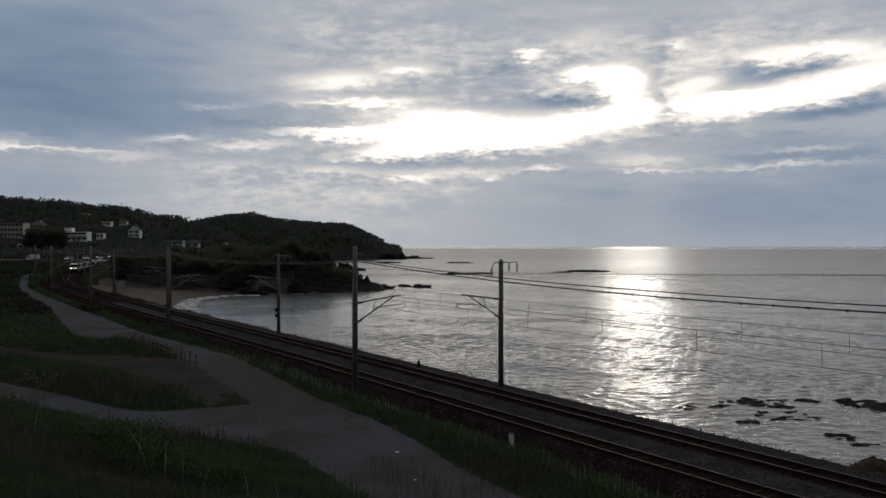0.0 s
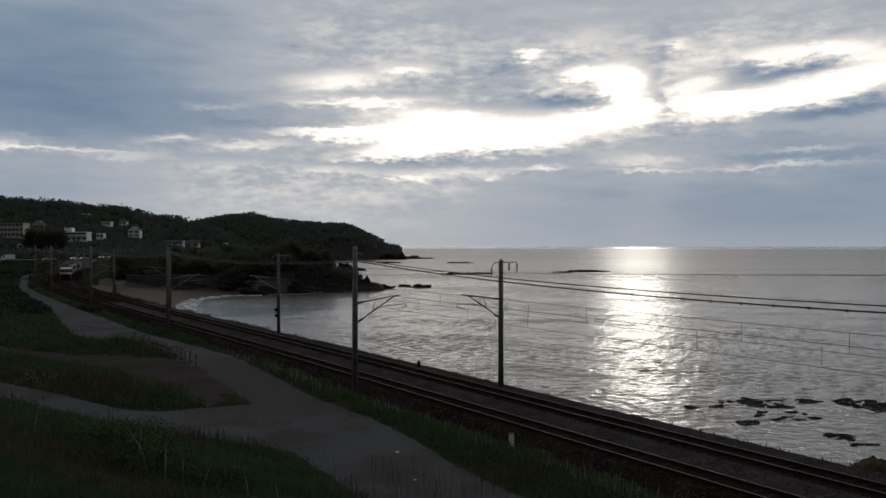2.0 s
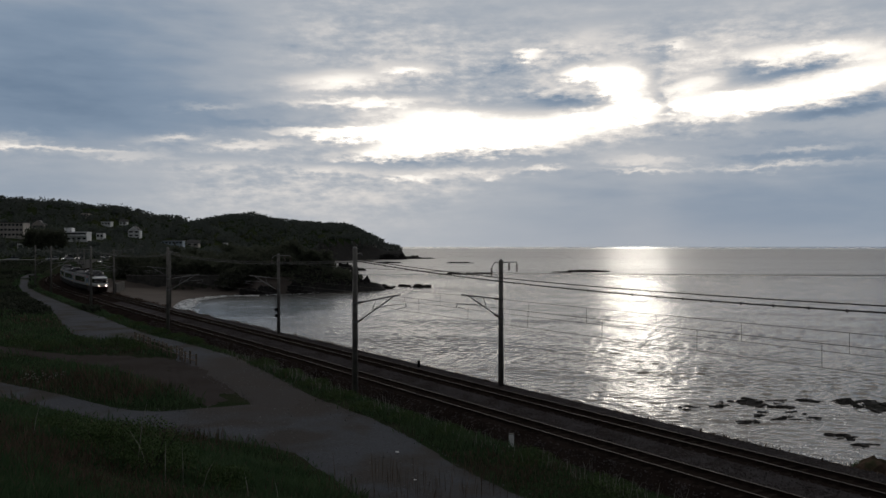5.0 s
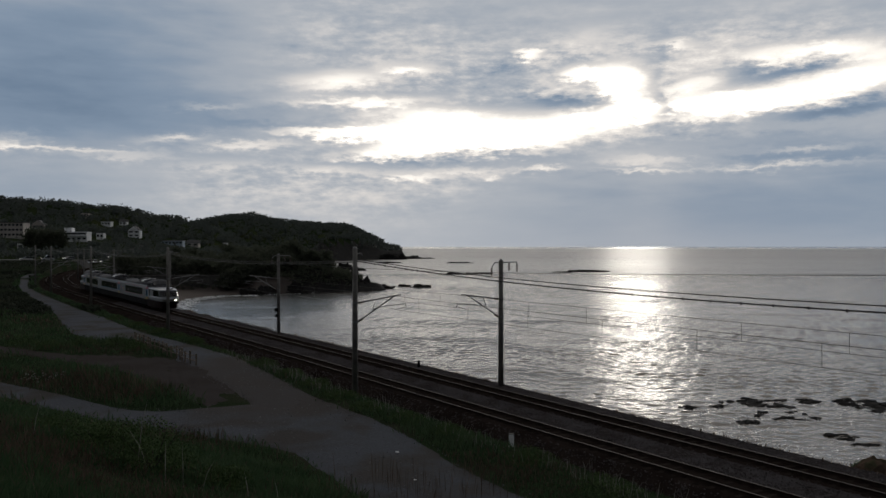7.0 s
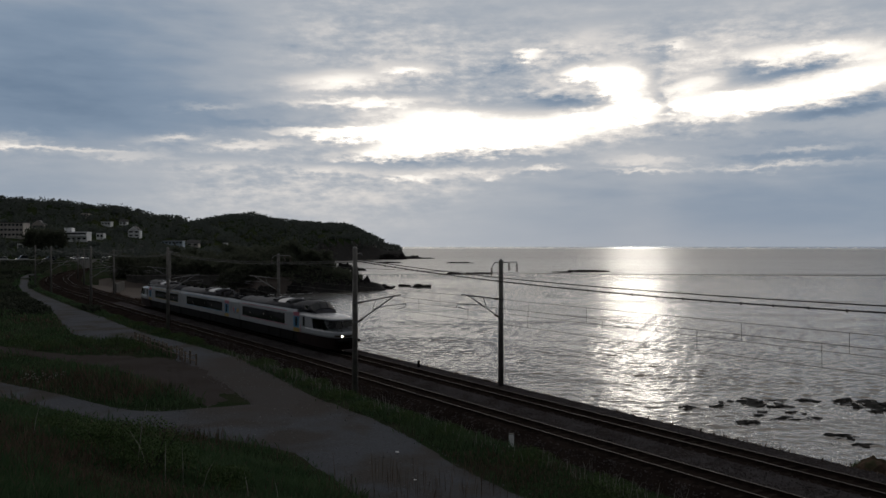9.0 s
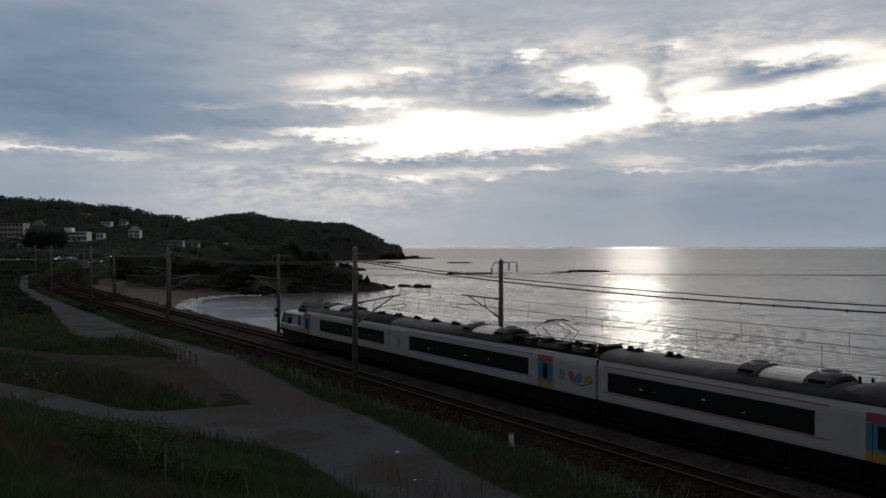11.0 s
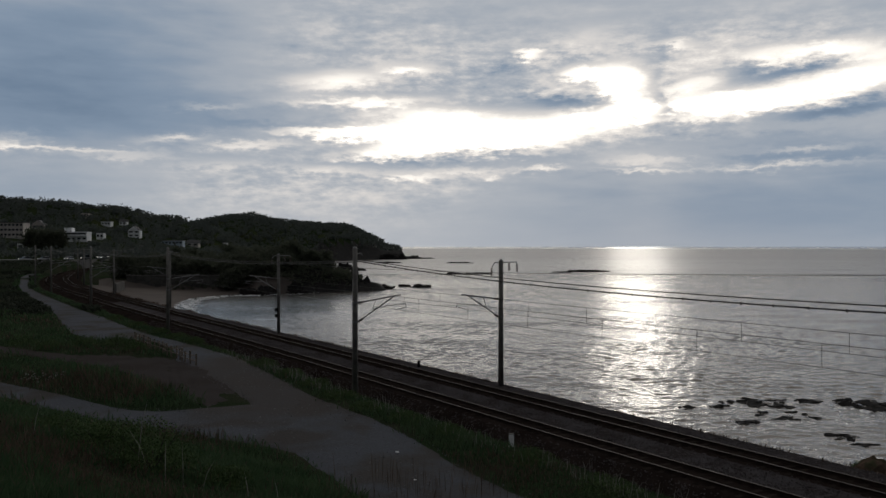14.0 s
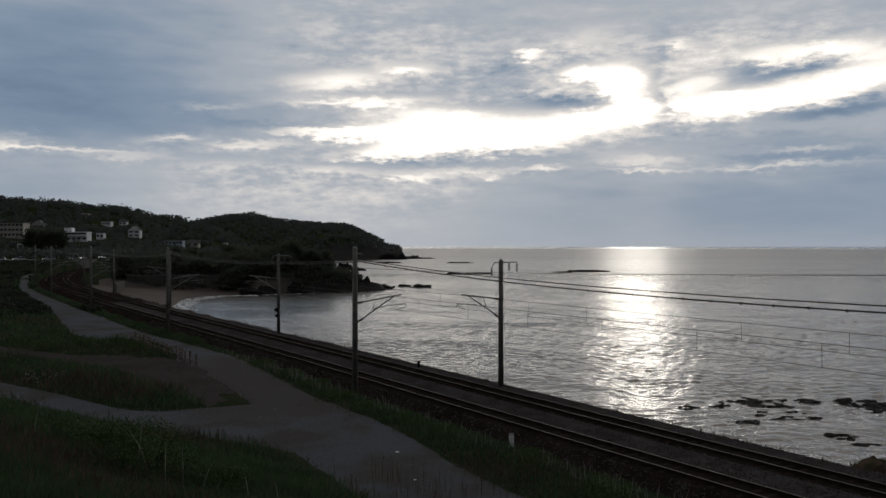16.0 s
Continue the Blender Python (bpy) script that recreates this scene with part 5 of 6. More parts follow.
def foam_material(name, least):
    """Lacy white foam; a higher least leaves less of it."""
    m = bpy.data.materials.new(name)
    m.use_nodes = True
    g = Graph(m.node_tree)
    tree = m.node_tree
    bsdf = tree.nodes["Principled BSDF"]
    co = g.node("ShaderNodeTexCoord").outputs["Object"]
    bsdf.inputs["Base Color"].default_value = (0.75, 0.78, 0.80, 1)
    bsdf.inputs["Roughness"].default_value = 0.6
    f = g.math("ADD", g.noise(co, 1.1, 5.0, 0.65, 1.2), g.math("MULTIPLY", g.noise(co, 3.0, 3.0, 0.6), 0.35))
    g.put(bsdf.inputs["Alpha"], g.span(f, least, least + 0.21))
    return m


FOAM = foam_material("sea_foam", 0.59)
THIN_FOAM = foam_material("thin_sea_foam", 0.74)


def foam(label, pts, width, mat=FOAM, along=10):
    """A lacy band of foam that lies on the water along pts."""
    xs, ys = [], []
    path = [Vector(p) for p in pts]
    for i in range(len(path) - 1):
        for j in range(along):
            p = path[i].lerp(path[i + 1], j / along)
            d = (path[i + 1] - path[i]).normalized()
            k = width * (1 + 0.4 * math.sin(2.1 * (i * along + j)))
            xs.append([p.x + d.y * k * t for t in (-0.5, 0, 0.5)])
            ys.append([p.y - d.x * k * t for t in (-0.5, 0, 0.5)])
    ob = grid_mesh("surf", np.array(xs), np.array(ys), 0 * np.array(xs), mat, kind="stuff", label=label)
    ob["category"] = "surf"
    return ob


surf = [foam("white surf washing on the beach", [(-49, 151), (-54.5, 166), (-59, 186), (-56, 201), (-46, 203)], 4.5),
        foam("white surf along the black rocks", [(-46, 204.5), (-38, 209.5), (-29, 222), (-20, 233)], 1.6),
        foam("thin foam streaks round the near rocks", [(16, 54), (22, 60.5), (28, 60), (34, 61.5), (42, 63)], 6.0, THIN_FOAM),
        foam("thin foam streaks off the railway bank", [(14, 50), (20, 52), (26, 48), (32, 46), (38, 40)], 5.0, THIN_FOAM)]


# ---- houses, road and traffic across the bay ----
def house(px, py, w, d, h, turn, roof, wall, label, rows=1, cols=3, base=1.5):
    root = tagged(new("house"), label, "house", "houses on the hillside")
    part("wall", box(-w / 2, w / 2, -d / 2, d / 2, -base, h), wall, root)
    if roof == "gable":
        rh = 0.35 * d
        sec = [[(x, -d / 2 - 0.4, h - 0.1), (x, 0, h + rh), (x, d / 2 + 0.4, h - 0.1)] for x in (-w / 2 - 0.4, w / 2 + 0.4)]
        part("roof", loft(sec), DARK_ROOF, root)
    elif roof == "end_gable":
        rh = 0.4 * w
        sec = [[(-w / 2 - 0.4, y, h - 0.1), (0, y, h + rh), (w / 2 + 0.4, y, h - 0.1)] for y in (-d / 2 - 0.4, d / 2 + 0.4)]
        part("roof", loft(sec), DARK_ROOF, root)
        part("gable_wall", loft([[(-w / 2, y, h - 0.1), (0, y, h + rh - 0.25), (w / 2, y, h - 0.1)] for y in (-d / 2 - 0.45, -d / 2)]), wall, root)
    else:
        part("roof", box(-w / 2 - 0.3, w / 2 + 0.3, -d / 2 - 0.3, d / 2 + 0.3, h, h + 0.35, 0.03), roof, root)
    for r in range(rows):
        for c in range(cols):
            x = -w / 2 + (c + 0.5) * w / cols
            z = (r + 0.55) * h / rows
            ww, wh = 0.62 * w / cols, 0.42 * h / rows
            win = part("window", box(x - ww / 2, x + ww / 2, -d / 2 - 0.05, -d / 2 + 0.1, z - wh / 2, z + wh / 2), PANE, root)
            part("sill", box(x - ww / 2 - 0.1, x + ww / 2 + 0.1, -d / 2 - 0.16, -d / 2 - 0.02, z - wh / 2 - 0.12, z - wh / 2), wall, win)
    root.matrix_world = Matrix.Translation((px, py, ground_at(px, py))) @ Matrix.Rotation(radians(turn), 4, "Z")
    return root


house(-243, 447, 14.5, 9, 8.2, 6, DARK_ROOF, CREAM_WALL, "three-storey cream block with rows of windows", 3, 7, 3.0)
house(-250, 490, 7, 6, 3.6, 10, "end_gable", CREAM_WALL, "cream house with a steep dark gable roof", 1, 2, 2.5)
modern = house(-212, 457, 14.5, 9, 5.0, 8, WHITE_WALL, WHITE_WALL, "white modern flat-roofed house above the bay", 2, 5, 3.0)
part("upper_storey", box(-5.5, -1.5, -3, 3, 5.4, 7.6, 0.05), WHITE_WALL, modern)
part("balcony", box(-3, 7.2, -5.9, -4.55, 2.7, 3.6, 0.05), WHITE_WALL, modern)
# dark slab on the wall stands in for shade under the roof slab
part("recess_shade_slab", box(-6.4, 6.8, -4.58, -4.3, 3.75, 4.6), DARK_ROOF, modern)
house(-231.7, 546, 6.2, 6, 2.6, 4, UNIT, WHITE_WALL, "small white hillside house with a pale roof", 1, 3, 2.0)
house(-251.5, 558, 5.4, 6, 3.4, 4, DARK_ROOF, CREAM_WALL, "small cream hillside house among trees", 1, 3, 2.0)
house(-226, 560, 4.8, 5, 2.4, 4, "gable", WHITE_WALL, "small white hillside house with a dark roof", 1, 2, 2.0)
house(-195, 501, 7, 6, 4.4, 6, "end_gable", WHITE_WALL, "white gabled house at the edge of the woods", 2, 2, 2.0)
house(-204, 472, 4, 5, 3.6, 6, DARK_ROOF, WHITE_WALL, "narrow white house beside a flat-roofed one", 1, 2, 2.0)
house(-207.5, 390, 2.8, 4, 4.0, 4, DARK_ROOF, WHITE_WALL, "narrow white shed below the trees", 1, 1, 2.0)
house(-171.5, 503, 13, 7, 2.4, 4, UNIT, PALE_BLUE_WALL, "long low shed with a pale metal roof", 1, 6, 2.0)
house(-164, 520, 7.5, 6, 2.2, 4, "gable", CREAM_WALL, "small cream house in the valley", 1, 2, 2.0)
house(-154, 560, 2.6, 4, 3.2, 4, DARK_ROOF, WHITE_WALL, "narrow pale house at the foot of the headland", 1, 1, 2.0)

ROAD = [(-178, 470), (-166, 410), (-152, 362), (-144, 328), (-146, 305), (-163, 292.5), (-200, 289), (-260, 291), (-340, 300)]
ROAD_N = [(x + 3.4 * math.cos(k), y + 3.4 * math.sin(k)) for (x, y), k in zip(ROAD, (0.3, 0.35, 0.3, 0.05, -0.5, -1.2, -1.6, -1.7, -1.75))]
ROAD_F = [(x - 3.4 * math.cos(k), y - 3.4 * math.sin(k)) for (x, y), k in zip(ROAD, (0.3, 0.35, 0.3, 0.05, -0.5, -1.2, -1.6, -1.7, -1.75))]
ribbon("road", ROAD_N, ROAD_F, ASPHALT, "grey asphalt coast road with traffic", lift=0.12)


def guard_rail():
    root = tagged(new("guard_rail"), "pale steel guard rail along the coast road", "guard rail")
    pts = [Vector((x, y, ground_at(x, y) + 0.65)) for x, y in ((-150, 291.5), (-163, 288.4), (-180, 286.2), (-200, 285), (-230, 285.4), (-260, 287.2))]
    part("beam", tube(pts, 0.14, 6), UNIT, root)
    for a, b in zip(pts, pts[1:]):
        for k in range(5):
            q = a.lerp(b, k / 5)
            part("post", rod(q - Vector((0, 0, 0.8)), q, 0.06), STEEL, root)


guard_rail()


def car(paint, label, van=False):
    root = tagged(new("car"), label, "car", "cars on the coast road")
    half = [(-2.1, 0.35), (-2.15, 0.75), (-1.95, 0.95), (1.0, 0.98), (2.0, 0.82), (2.15, 0.6), (2.1, 0.3)]
    part("body", loft([[(x, y, z) for x, z in half] for y in (-0.84, 0.84)]), paint, root)
    top = [(-1.9, 0.95), (-1.7, 2.0 if van else 1.42), (0.3, 2.0 if van else 1.45), (1.1, 0.97)]
    part("cabin", loft([[(x, y, z) for x, z in top] for y in (-0.72, 0.72)]), PANE, root)
    part("roof_panel", box(-1.7, 0.3, -0.74, 0.74, 1.99 if van else 1.43, 2.04 if van else 1.49), paint, root)
    for x in (-1.35, 1.35):
        for s in (-1, 1):
            part("wheel", rod((x, s * 0.68, 0.31), (x, s * 0.88, 0.31), 0.31, 0.31, 14), BLACK, root)
    for s in (-1, 1):
        part("headlight", box(2.05, 2.17, s * 0.6 - 0.14, s * 0.6 + 0.14, 0.6, 0.76), CAR_LAMP, root)
    return root


def both_sides(s, y0, y1):
    return min(s * y0, s * y1), max(s * y0, s * y1)


def truck():
    root = tagged(new("truck"), "white box truck on the coast road", "truck")
    part("cab", box(1.0, 2.2, -0.85, 0.85, 0.45, 1.9, 0.1), WHITE_WALL, root)
    part("windscreen", box(2.13, 2.22, -0.72, 0.72, 1.15, 1.75), PANE, root)
    for s in (-1, 1):
        part("side_window", box(1.25, 1.95, *both_sides(s, 0.82, 0.87), 1.2, 1.72), PANE, root)
        part("headlight", box(2.14, 2.23, s * 0.6 - 0.12, s * 0.6 + 0.12, 0.68, 0.84), CAR_LAMP, root)
    part("cargo_box", box(-2.2, 0.92, -0.9, 0.9, 0.72, 2.35, 0.04), WHITE_WALL, root)
    part("chassis", box(-2.1, 2.0, -0.6, 0.6, 0.36, 0.72), BLACK, root)
    for x in (-1.4, 1.5):
        for s in (-1, 1):
            part("wheel", rod((x, s * 0.62, 0.3), (x, s * 0.82, 0.3), 0.3, 0.3, 14), BLACK, root)
    return root


CAR_LAMP = material("car_headlight", (0.9, 0.9, 0.85), 0.3, glow=1.4, glow_colour=(1, 0.97, 0.9), bump=0.0)
SILVER = material("silver_car_paint", (0.45, 0.46, 0.48), 0.3, metal=0.3, vary=0.05, bump=0.0)
traffic = [truck()]
for k in range(12):
    paint, word = ((WHITE_BODY, "white"), (SILVER, "silver"), (WHITE_BODY, "white"), (DARK_CAR, "dark"))[k % 4]
    traffic.append(car(paint, word + " car in slow traffic on the coast road", k % 5 == 2))


# ---- train ----
def end_outline(z, grow=0.0, n=26):
    """Half plan of the nose at height z: points from the flank to the tip."""
    xf = np.interp(z, [0.3, 1.3, 1.6, 1.85, 2.75, 2.9, 3.0, 3.06], [10.9, 11.35, 11.5, 11.42, 10.65, 10.2, 9.6, 8.6]) + grow
    hw = np.interp(z, [0.3, 1.3, 2.8, 2.95, 3.06], [1.36, 1.475, 1.475, 1.40, 1.15]) + grow
    out = []
    for i in range(n + 1):
        a = i / n * math.pi / 2
        out.append((4.3 + (xf - 4.3) * math.sin(a) ** 0.62, hw * max(math.cos(a), 0.0) ** 0.42))
    return out


def nose_band(levels, grow=0.0, cap=False, x_from=-99.0, x_to=99.0, crown=False):
    """The skin of the nose between heights; x_from and x_to keep a stretch of it, crown closes it with a shallow dome."""
    bm = bmesh.new()
    rows = []
    for z in levels:
        half = end_outline(z, grow)
        full = half + [(x, -y) for x, y in half[-2::-1]]
        rows.append([bm.verts.new((x, y, z)) for x, y in full])
    if crown:
        for k, up in ((0.9, 0.025), (0.7, 0.05), (0.45, 0.065), (0.2, 0.07)):
            rows.append([bm.verts.new((6.0 + (x - 6.0) * k, y * k, levels[-1] + up)) for x, y in full])
    mid = [p.co.x for p in rows[len(levels) // 2]]
    for p, q in zip(rows, rows[1:]):
        for i in range(len(p) - 1):
            if x_from <= (mid[i] + mid[i + 1]) / 2 <= x_to:
                bm.faces.new((p[i], p[i + 1], q[i + 1], q[i]))
    if cap:
        bm.faces.new(rows[-1])
        bm.faces.new(rows[0][::-1])
    bmesh.ops.delete(bm, geom=[v for v in bm.verts if not v.link_faces], context="VERTS")
    return bm


ROOF = [(1.40, 3.28), (1.385, 3.36), (1.33, 3.45), (1.22, 3.545), (1.05, 3.625), (0.80, 3.69), (0.45, 3.74), (0.0, 3.76)]


def roof_shell(x0, x1, drop=0.0):
    ring = ROOF + [(-y, z) for y, z in ROOF[-2::-1]]
    return loft([[(x, y, z - drop * (z > 3.3)) for y, z in ring] for x in (x0, x1)])


def body_shell(x0, x1):
    half = [(1.46, 1.28), (1.475, 1.4), (1.475, 2.85), (1.46, 3.0), (1.43, 3.14), (1.40, 3.285)]
    ring = half + [(-y, z) for y, z in half[::-1]]
    return loft([[(x, y, z) for y, z in ring] for x in (x0, x1)])


def side_windows(root, x0, x1, panes):
    w = (x1 - x0) / panes
    for s in (-1, 1):
        for i in range(panes):
            part("window", box(x0 + i * w + 0.015, x0 + (i + 1) * w - 0.015, *both_sides(s, 1.46, 1.481), 1.83, 2.72), GLASS, root)
        part("window_band", box(x0 - 0.03, x1 + 0.03, *both_sides(s, 1.455, 1.478), 1.80, 2.75), BLACK, root)
        # small pale patches on the outer glass, given a faint glow
        for i, k in enumerate((0.19, 0.27, 0.52, 0.71)):
            lx, lz = x0 + (x1 - x0) * k, 2.22 + 0.11 * math.sin(2.6 * i + x0)
            size = 0.03 + 0.03 * math.sin(1.7 * i + x1) ** 2
            part("window_spot", box(lx, lx + 3.0 * size, *both_sides(s, 1.479, 1.484), lz, lz + size), WINDOW_SPOT, root)


def stripes(root, x0, x1, paint):
    for s in (-1, 1):
        for z in (1.715, 3.0):
            y = 1.4785 if z < 2.8 else 1.462
            part("stripe", box(x0, x1, *both_sides(s, y - 0.02, y), z, z + 0.055), paint, root)
        part("roof_gutter", box(x0 - 0.3, x1 + 0.4, *both_sides(s, 1.39, 1.42), 3.27, 3.30), LOUVRE, root, "thin grey gutter under the roof edge")


def door(root, x):
    for s in (-1, 1):
        d = part("door", box(x - 0.38, x + 0.38, *both_sides(s, 1.46, 1.485), 1.34, 3.0), BLUE, root, "sliding door in pink, blue and yellow panels")
        y = both_sides(s, 1.47, 1.492)
        part("pane", box(x - 0.19, x + 0.19, *y, 1.80, 2.62), GLASS, d)
        part("panel", box(x - 0.62, x + 0.62, *both_sides(s, 1.44, 1.49), 2.70, 3.06, 0.012), PINK, d, "pink panel")
        part("panel", box(x - 0.62, x + 0.62, *y, 1.32, 1.66), YELLOW, d, "yellow panel")
        for k in (-1, 1):
            part("panel", box(x + k * 0.5 - 0.12, x + k * 0.5 + 0.12, *y, 1.67, 2.69), BLUE, d, "blue panel")
            part("door_seal", box(x + k * 0.375 - 0.012, x + k * 0.375 + 0.012, *both_sides(s, 1.47, 1.495), 1.34, 2.69), BLACK, d)


def bogie(root, x):
    """Side frames, two wheelsets, springs and a bolster."""
    bm = bmesh.new()
    for s in (-1, 1):
        add_box(bm, x - 1.5, x + 1.5, s * 0.98 - 0.08, s * 0.98 + 0.08, 0.42, 0.68)
        for k in (-1.05, 1.05):
            add_box(bm, x + k - 0.18, x + k + 0.18, s * 0.98 - 0.14, s * 0.98 + 0.14, 0.30, 0.58)
            add_rod(bm, (x + k * 0.3, s * 0.98, 0.66), (x + k * 0.3, s * 0.98, 0.98), 0.15, 0.15, 12)
    add_box(bm, x - 0.25, x + 0.25, -0.98, 0.98, 0.5, 0.9)
    frame_ob = part("bogie", bm, BLACK, root)
    for k in (-1.05, 1.05):
        bm = bmesh.new()
        add_rod(bm, (x + k, -0.95, 0.43), (x + k, 0.95, 0.43), 0.07)
        for s in (-1, 1):
            add_rod(bm, (x + k, s * 0.53 - 0.06, 0.43), (x + k, s * 0.53 + 0.06, 0.43), 0.43, 0.43, 20)
        part("wheelset", bm, BLACK, frame_ob)


def under_boxes(root, spans):
    """Equipment cases slung below the floor."""
    for x0, x1, z0 in spans:
        for s in (-1, 1):
            part("equipment_case", box(x0, x1, *both_sides(s, 0.75, 1.40), z0, 1.2, 0.03), BLACK, root)


def arch(y_half, z0, z1, n=10):
    """Half-oval outline across the car, from one foot to the other."""
    return [(y_half * math.cos(math.pi * i / n), z0 + (z1 - z0) * math.sin(math.pi * i / n) ** 0.8) for i in range(n + 1)]


def roof_unit(root, x0, x1):
    """Air conditioner: a bright barrel cover between two fan hoods with dark arched ends."""
    w = 1.15
    bm = loft([[(x, y, z) for y, z in arch(1.04, 3.5, 3.99)] for x in (x0 + w, x1 - w)])
    u = part("air_conditioner", bm, UNIT, root, "bright metal roof air conditioner with two fans", smooth=False)
    for a, b in ((x0, x0 + w), (x1, x1 - w)):
        k = 1 if b > a else -1
        outer, inner = arch(1.14, 3.45, 4.07), arch(1.0, 3.45, 3.95)
        part("fan_hood", loft([[(x, y * f, 3.45 + (z - 3.45) * f) for y, z in outer] for x, f in ((a, 0.86), (a + 0.14 * k, 0.99), (a + 0.3 * k, 1.0), (b - 0.05 * k, 1.0), (b, 0.97))]), ROOF_GREY, u)
        part("end_grille", loft([[(x, y * f, 3.46 + (z - 3.46) * f) for y, z in inner] for x, f in ((a - 0.02 * k, 0.76), (a + 0.02 * k, 0.8))]), BLACK, u)
        m = (a + b) / 2
        part("fan_ring", rod((m, 0, 4.0), (m, 0, 4.10), 0.50, 0.47, 22), UNIT, u, "bright fan ring")
        part("fan_grille", rod((m, 0, 4.03), (m, 0, 4.112), 0.40, 0.39, 20), BLACK, u)
        for s in (-1, 1):
            part("vent", box(m - 0.33, m + 0.33, *both_sides(s, 0.90, 1.06), 3.66, 3.86), BLACK, u)
            part("vent_frame", box(m - 0.38, m + 0.38, *both_sides(s, 0.9, 1.04), 3.62, 3.66), UNIT, u)


def small_vent(root, x, y=0.0, size=0.45):
    part("roof_vent", box(x - size, x + size, y - 0.22, y + 0.22, 3.66, 3.84, 0.04), BLACK, root)
    part("vent_cowl", rod((x - 0.6 * size, y, 3.83), (x - 0.6 * size, y, 3.97), 0.17, 0.12, 10), BLACK, root)
    part("vent_cowl", rod((x + 0.5 * size, y, 3.83), (x + 0.5 * size, y, 3.93), 0.14, 0.10, 10), BLACK, root)


def lounge_seat(x, y):
    """A seat behind the front glass: cushion and tall back, facing forward."""
    bm = box(x - 0.25, x + 0.25, y - 0.24, y + 0.24, 1.45, 1.72, 0.04)
    add_box(bm, x - 0.34, x - 0.2, y - 0.24, y + 0.24, 1.6, 2.32)
    return bm


def end_car(paint, label, lamp):
    root = tagged(new("train_car"), label, "train car", "cars of the train")
    part("body", body_shell(-9.9, 4.32), WHITE_BODY, root)
    part("roof", roof_shell(-9.9, 4.6), ROOF_GREY, root, "weathered grey roof", smooth=True)
    # rounded nose with a lounge behind wrap-round glass
    low = part("nose", nose_band([1.3, 1.45, 1.6, 1.72, 1.86], cap=True), WHITE_BODY, root, smooth=True)
    part("flank", nose_band([1.86, 2.3, 2.73], x_to=7.5), WHITE_BODY, low, smooth=True)
    part("hood", nose_band([2.73, 2.82, 2.9, 2.96, 3.0, 3.04, 3.06], cap=True, crown=True), WHITE_BODY, low, "rounded white hood over the glass", smooth=True)
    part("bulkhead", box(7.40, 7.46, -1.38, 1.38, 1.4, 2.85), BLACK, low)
    part("windscreen", nose_band([1.86, 2.1, 2.4, 2.73], 0.004, x_from=7.5), SCREEN, low, "wide wrap-round lounge windscreen", smooth=True)
    for k in (0.62, 0.82, 0.93):
        i = round(26 * k)
        for s in (-1, 1):
            pts = [(end_outline(z, 0.008)[i][0], s * end_outline(z, 0.008)[i][1], z) for z in (1.86, 2.15, 2.45, 2.74)]
            if pts[0][0] > 7.4:
                part("glazing_bar", tube(pts, 0.022 if k < 0.9 else 0.035, 6), BLACK, low)
    for x in (8.2, 9.2):
        for y in (-0.95, -0.4, 0.4, 0.95):
            part("lounge_seat", lounge_seat(x, y), BLACK, low)
    part("skirt", nose_band([0.32, 0.6, 0.9, 1.3], cap=True), SKIRT, root, "dark red front skirt")
    part("underframe", box(-9.8, 4.4, -1.36, 1.36, 0.42, 1.285), BLACK, root)
    part("coupler", box(11.2, 11.8, -0.14, 0.14, 0.72, 0.98, 0.03), BLACK, root)
    part("bumper", box(11.05, 11.75, -0.95, 0.95, 1.02, 1.2, 0.04), BLACK, root)
    part("lamp_band", nose_band([1.42, 1.56], 0.012, x_from=11.0), LAMP_BAND, root, "dull brass strip between the lamps", smooth=True)
    # raised cab
    prof = [(1.20, 3.3), (1.17, 3.55), (1.08, 3.76), (0.92, 3.92), (0.68, 4.03), (0.36, 4.09), (0.0, 4.11)]
    prof = prof + [(-y, z) for y, z in prof[-2::-1]]
    sec = []
    for x, k, t in ((1.9, 1.10, 0.55), (2.5, 1.09, 0.66), (3.1, 1.06, 0.80), (3.7, 1.03, 0.92), (4.3, 1.0, 0.985), (5.1, 0.99, 1.0), (5.9, 0.975, 0.99), (6.3, 0.95, 0.94), (6.6, 0.92, 0.78), (7.0, 0.87, 0.42), (7.35, 0.82, 0.08), (7.5, 0.80, -0.2)):
        sec.append([(x, y * k, 3.06 + (z - 3.06) * t if t > 0 else 3.0) for y, z in prof])
    cab = part("cab", loft(sec), ROOF_GREY, root, "raised grey driving cab on the roof", smooth=True)
    bm = bmesh.new()
    rows = [[bm.verts.new((x + 0.05, y * k * 1.012, 3.075 + (z - 3.06) * t * 1.012)) for y, z in prof[1:-1]] for x, k, t in ((6.36, 0.945, 0.915), (6.6, 0.92, 0.78), (7.02, 0.87, 0.40))]
    for p, q in zip(rows, rows[1:]):
        for i in range(len(p) - 1):
            bm.faces.new((p[i], p[i + 1], q[i + 1], q[i]))
    part("cab_windscreen", bm, GLASS, cab, smooth=True)
    for y in (-0.36, 0.36):
        part("glazing_bar", tube([(6.42, y, 4.01), (6.67, y * 0.97, 3.88), (7.09, y * 0.92, 3.5)], 0.025), ROOF_GREY, cab)
    part("cab_horn", rod((4.6, 0.0, 4.06), (4.6, 0.0, 4.17), 0.3, 0.26, 14), BLACK, cab)
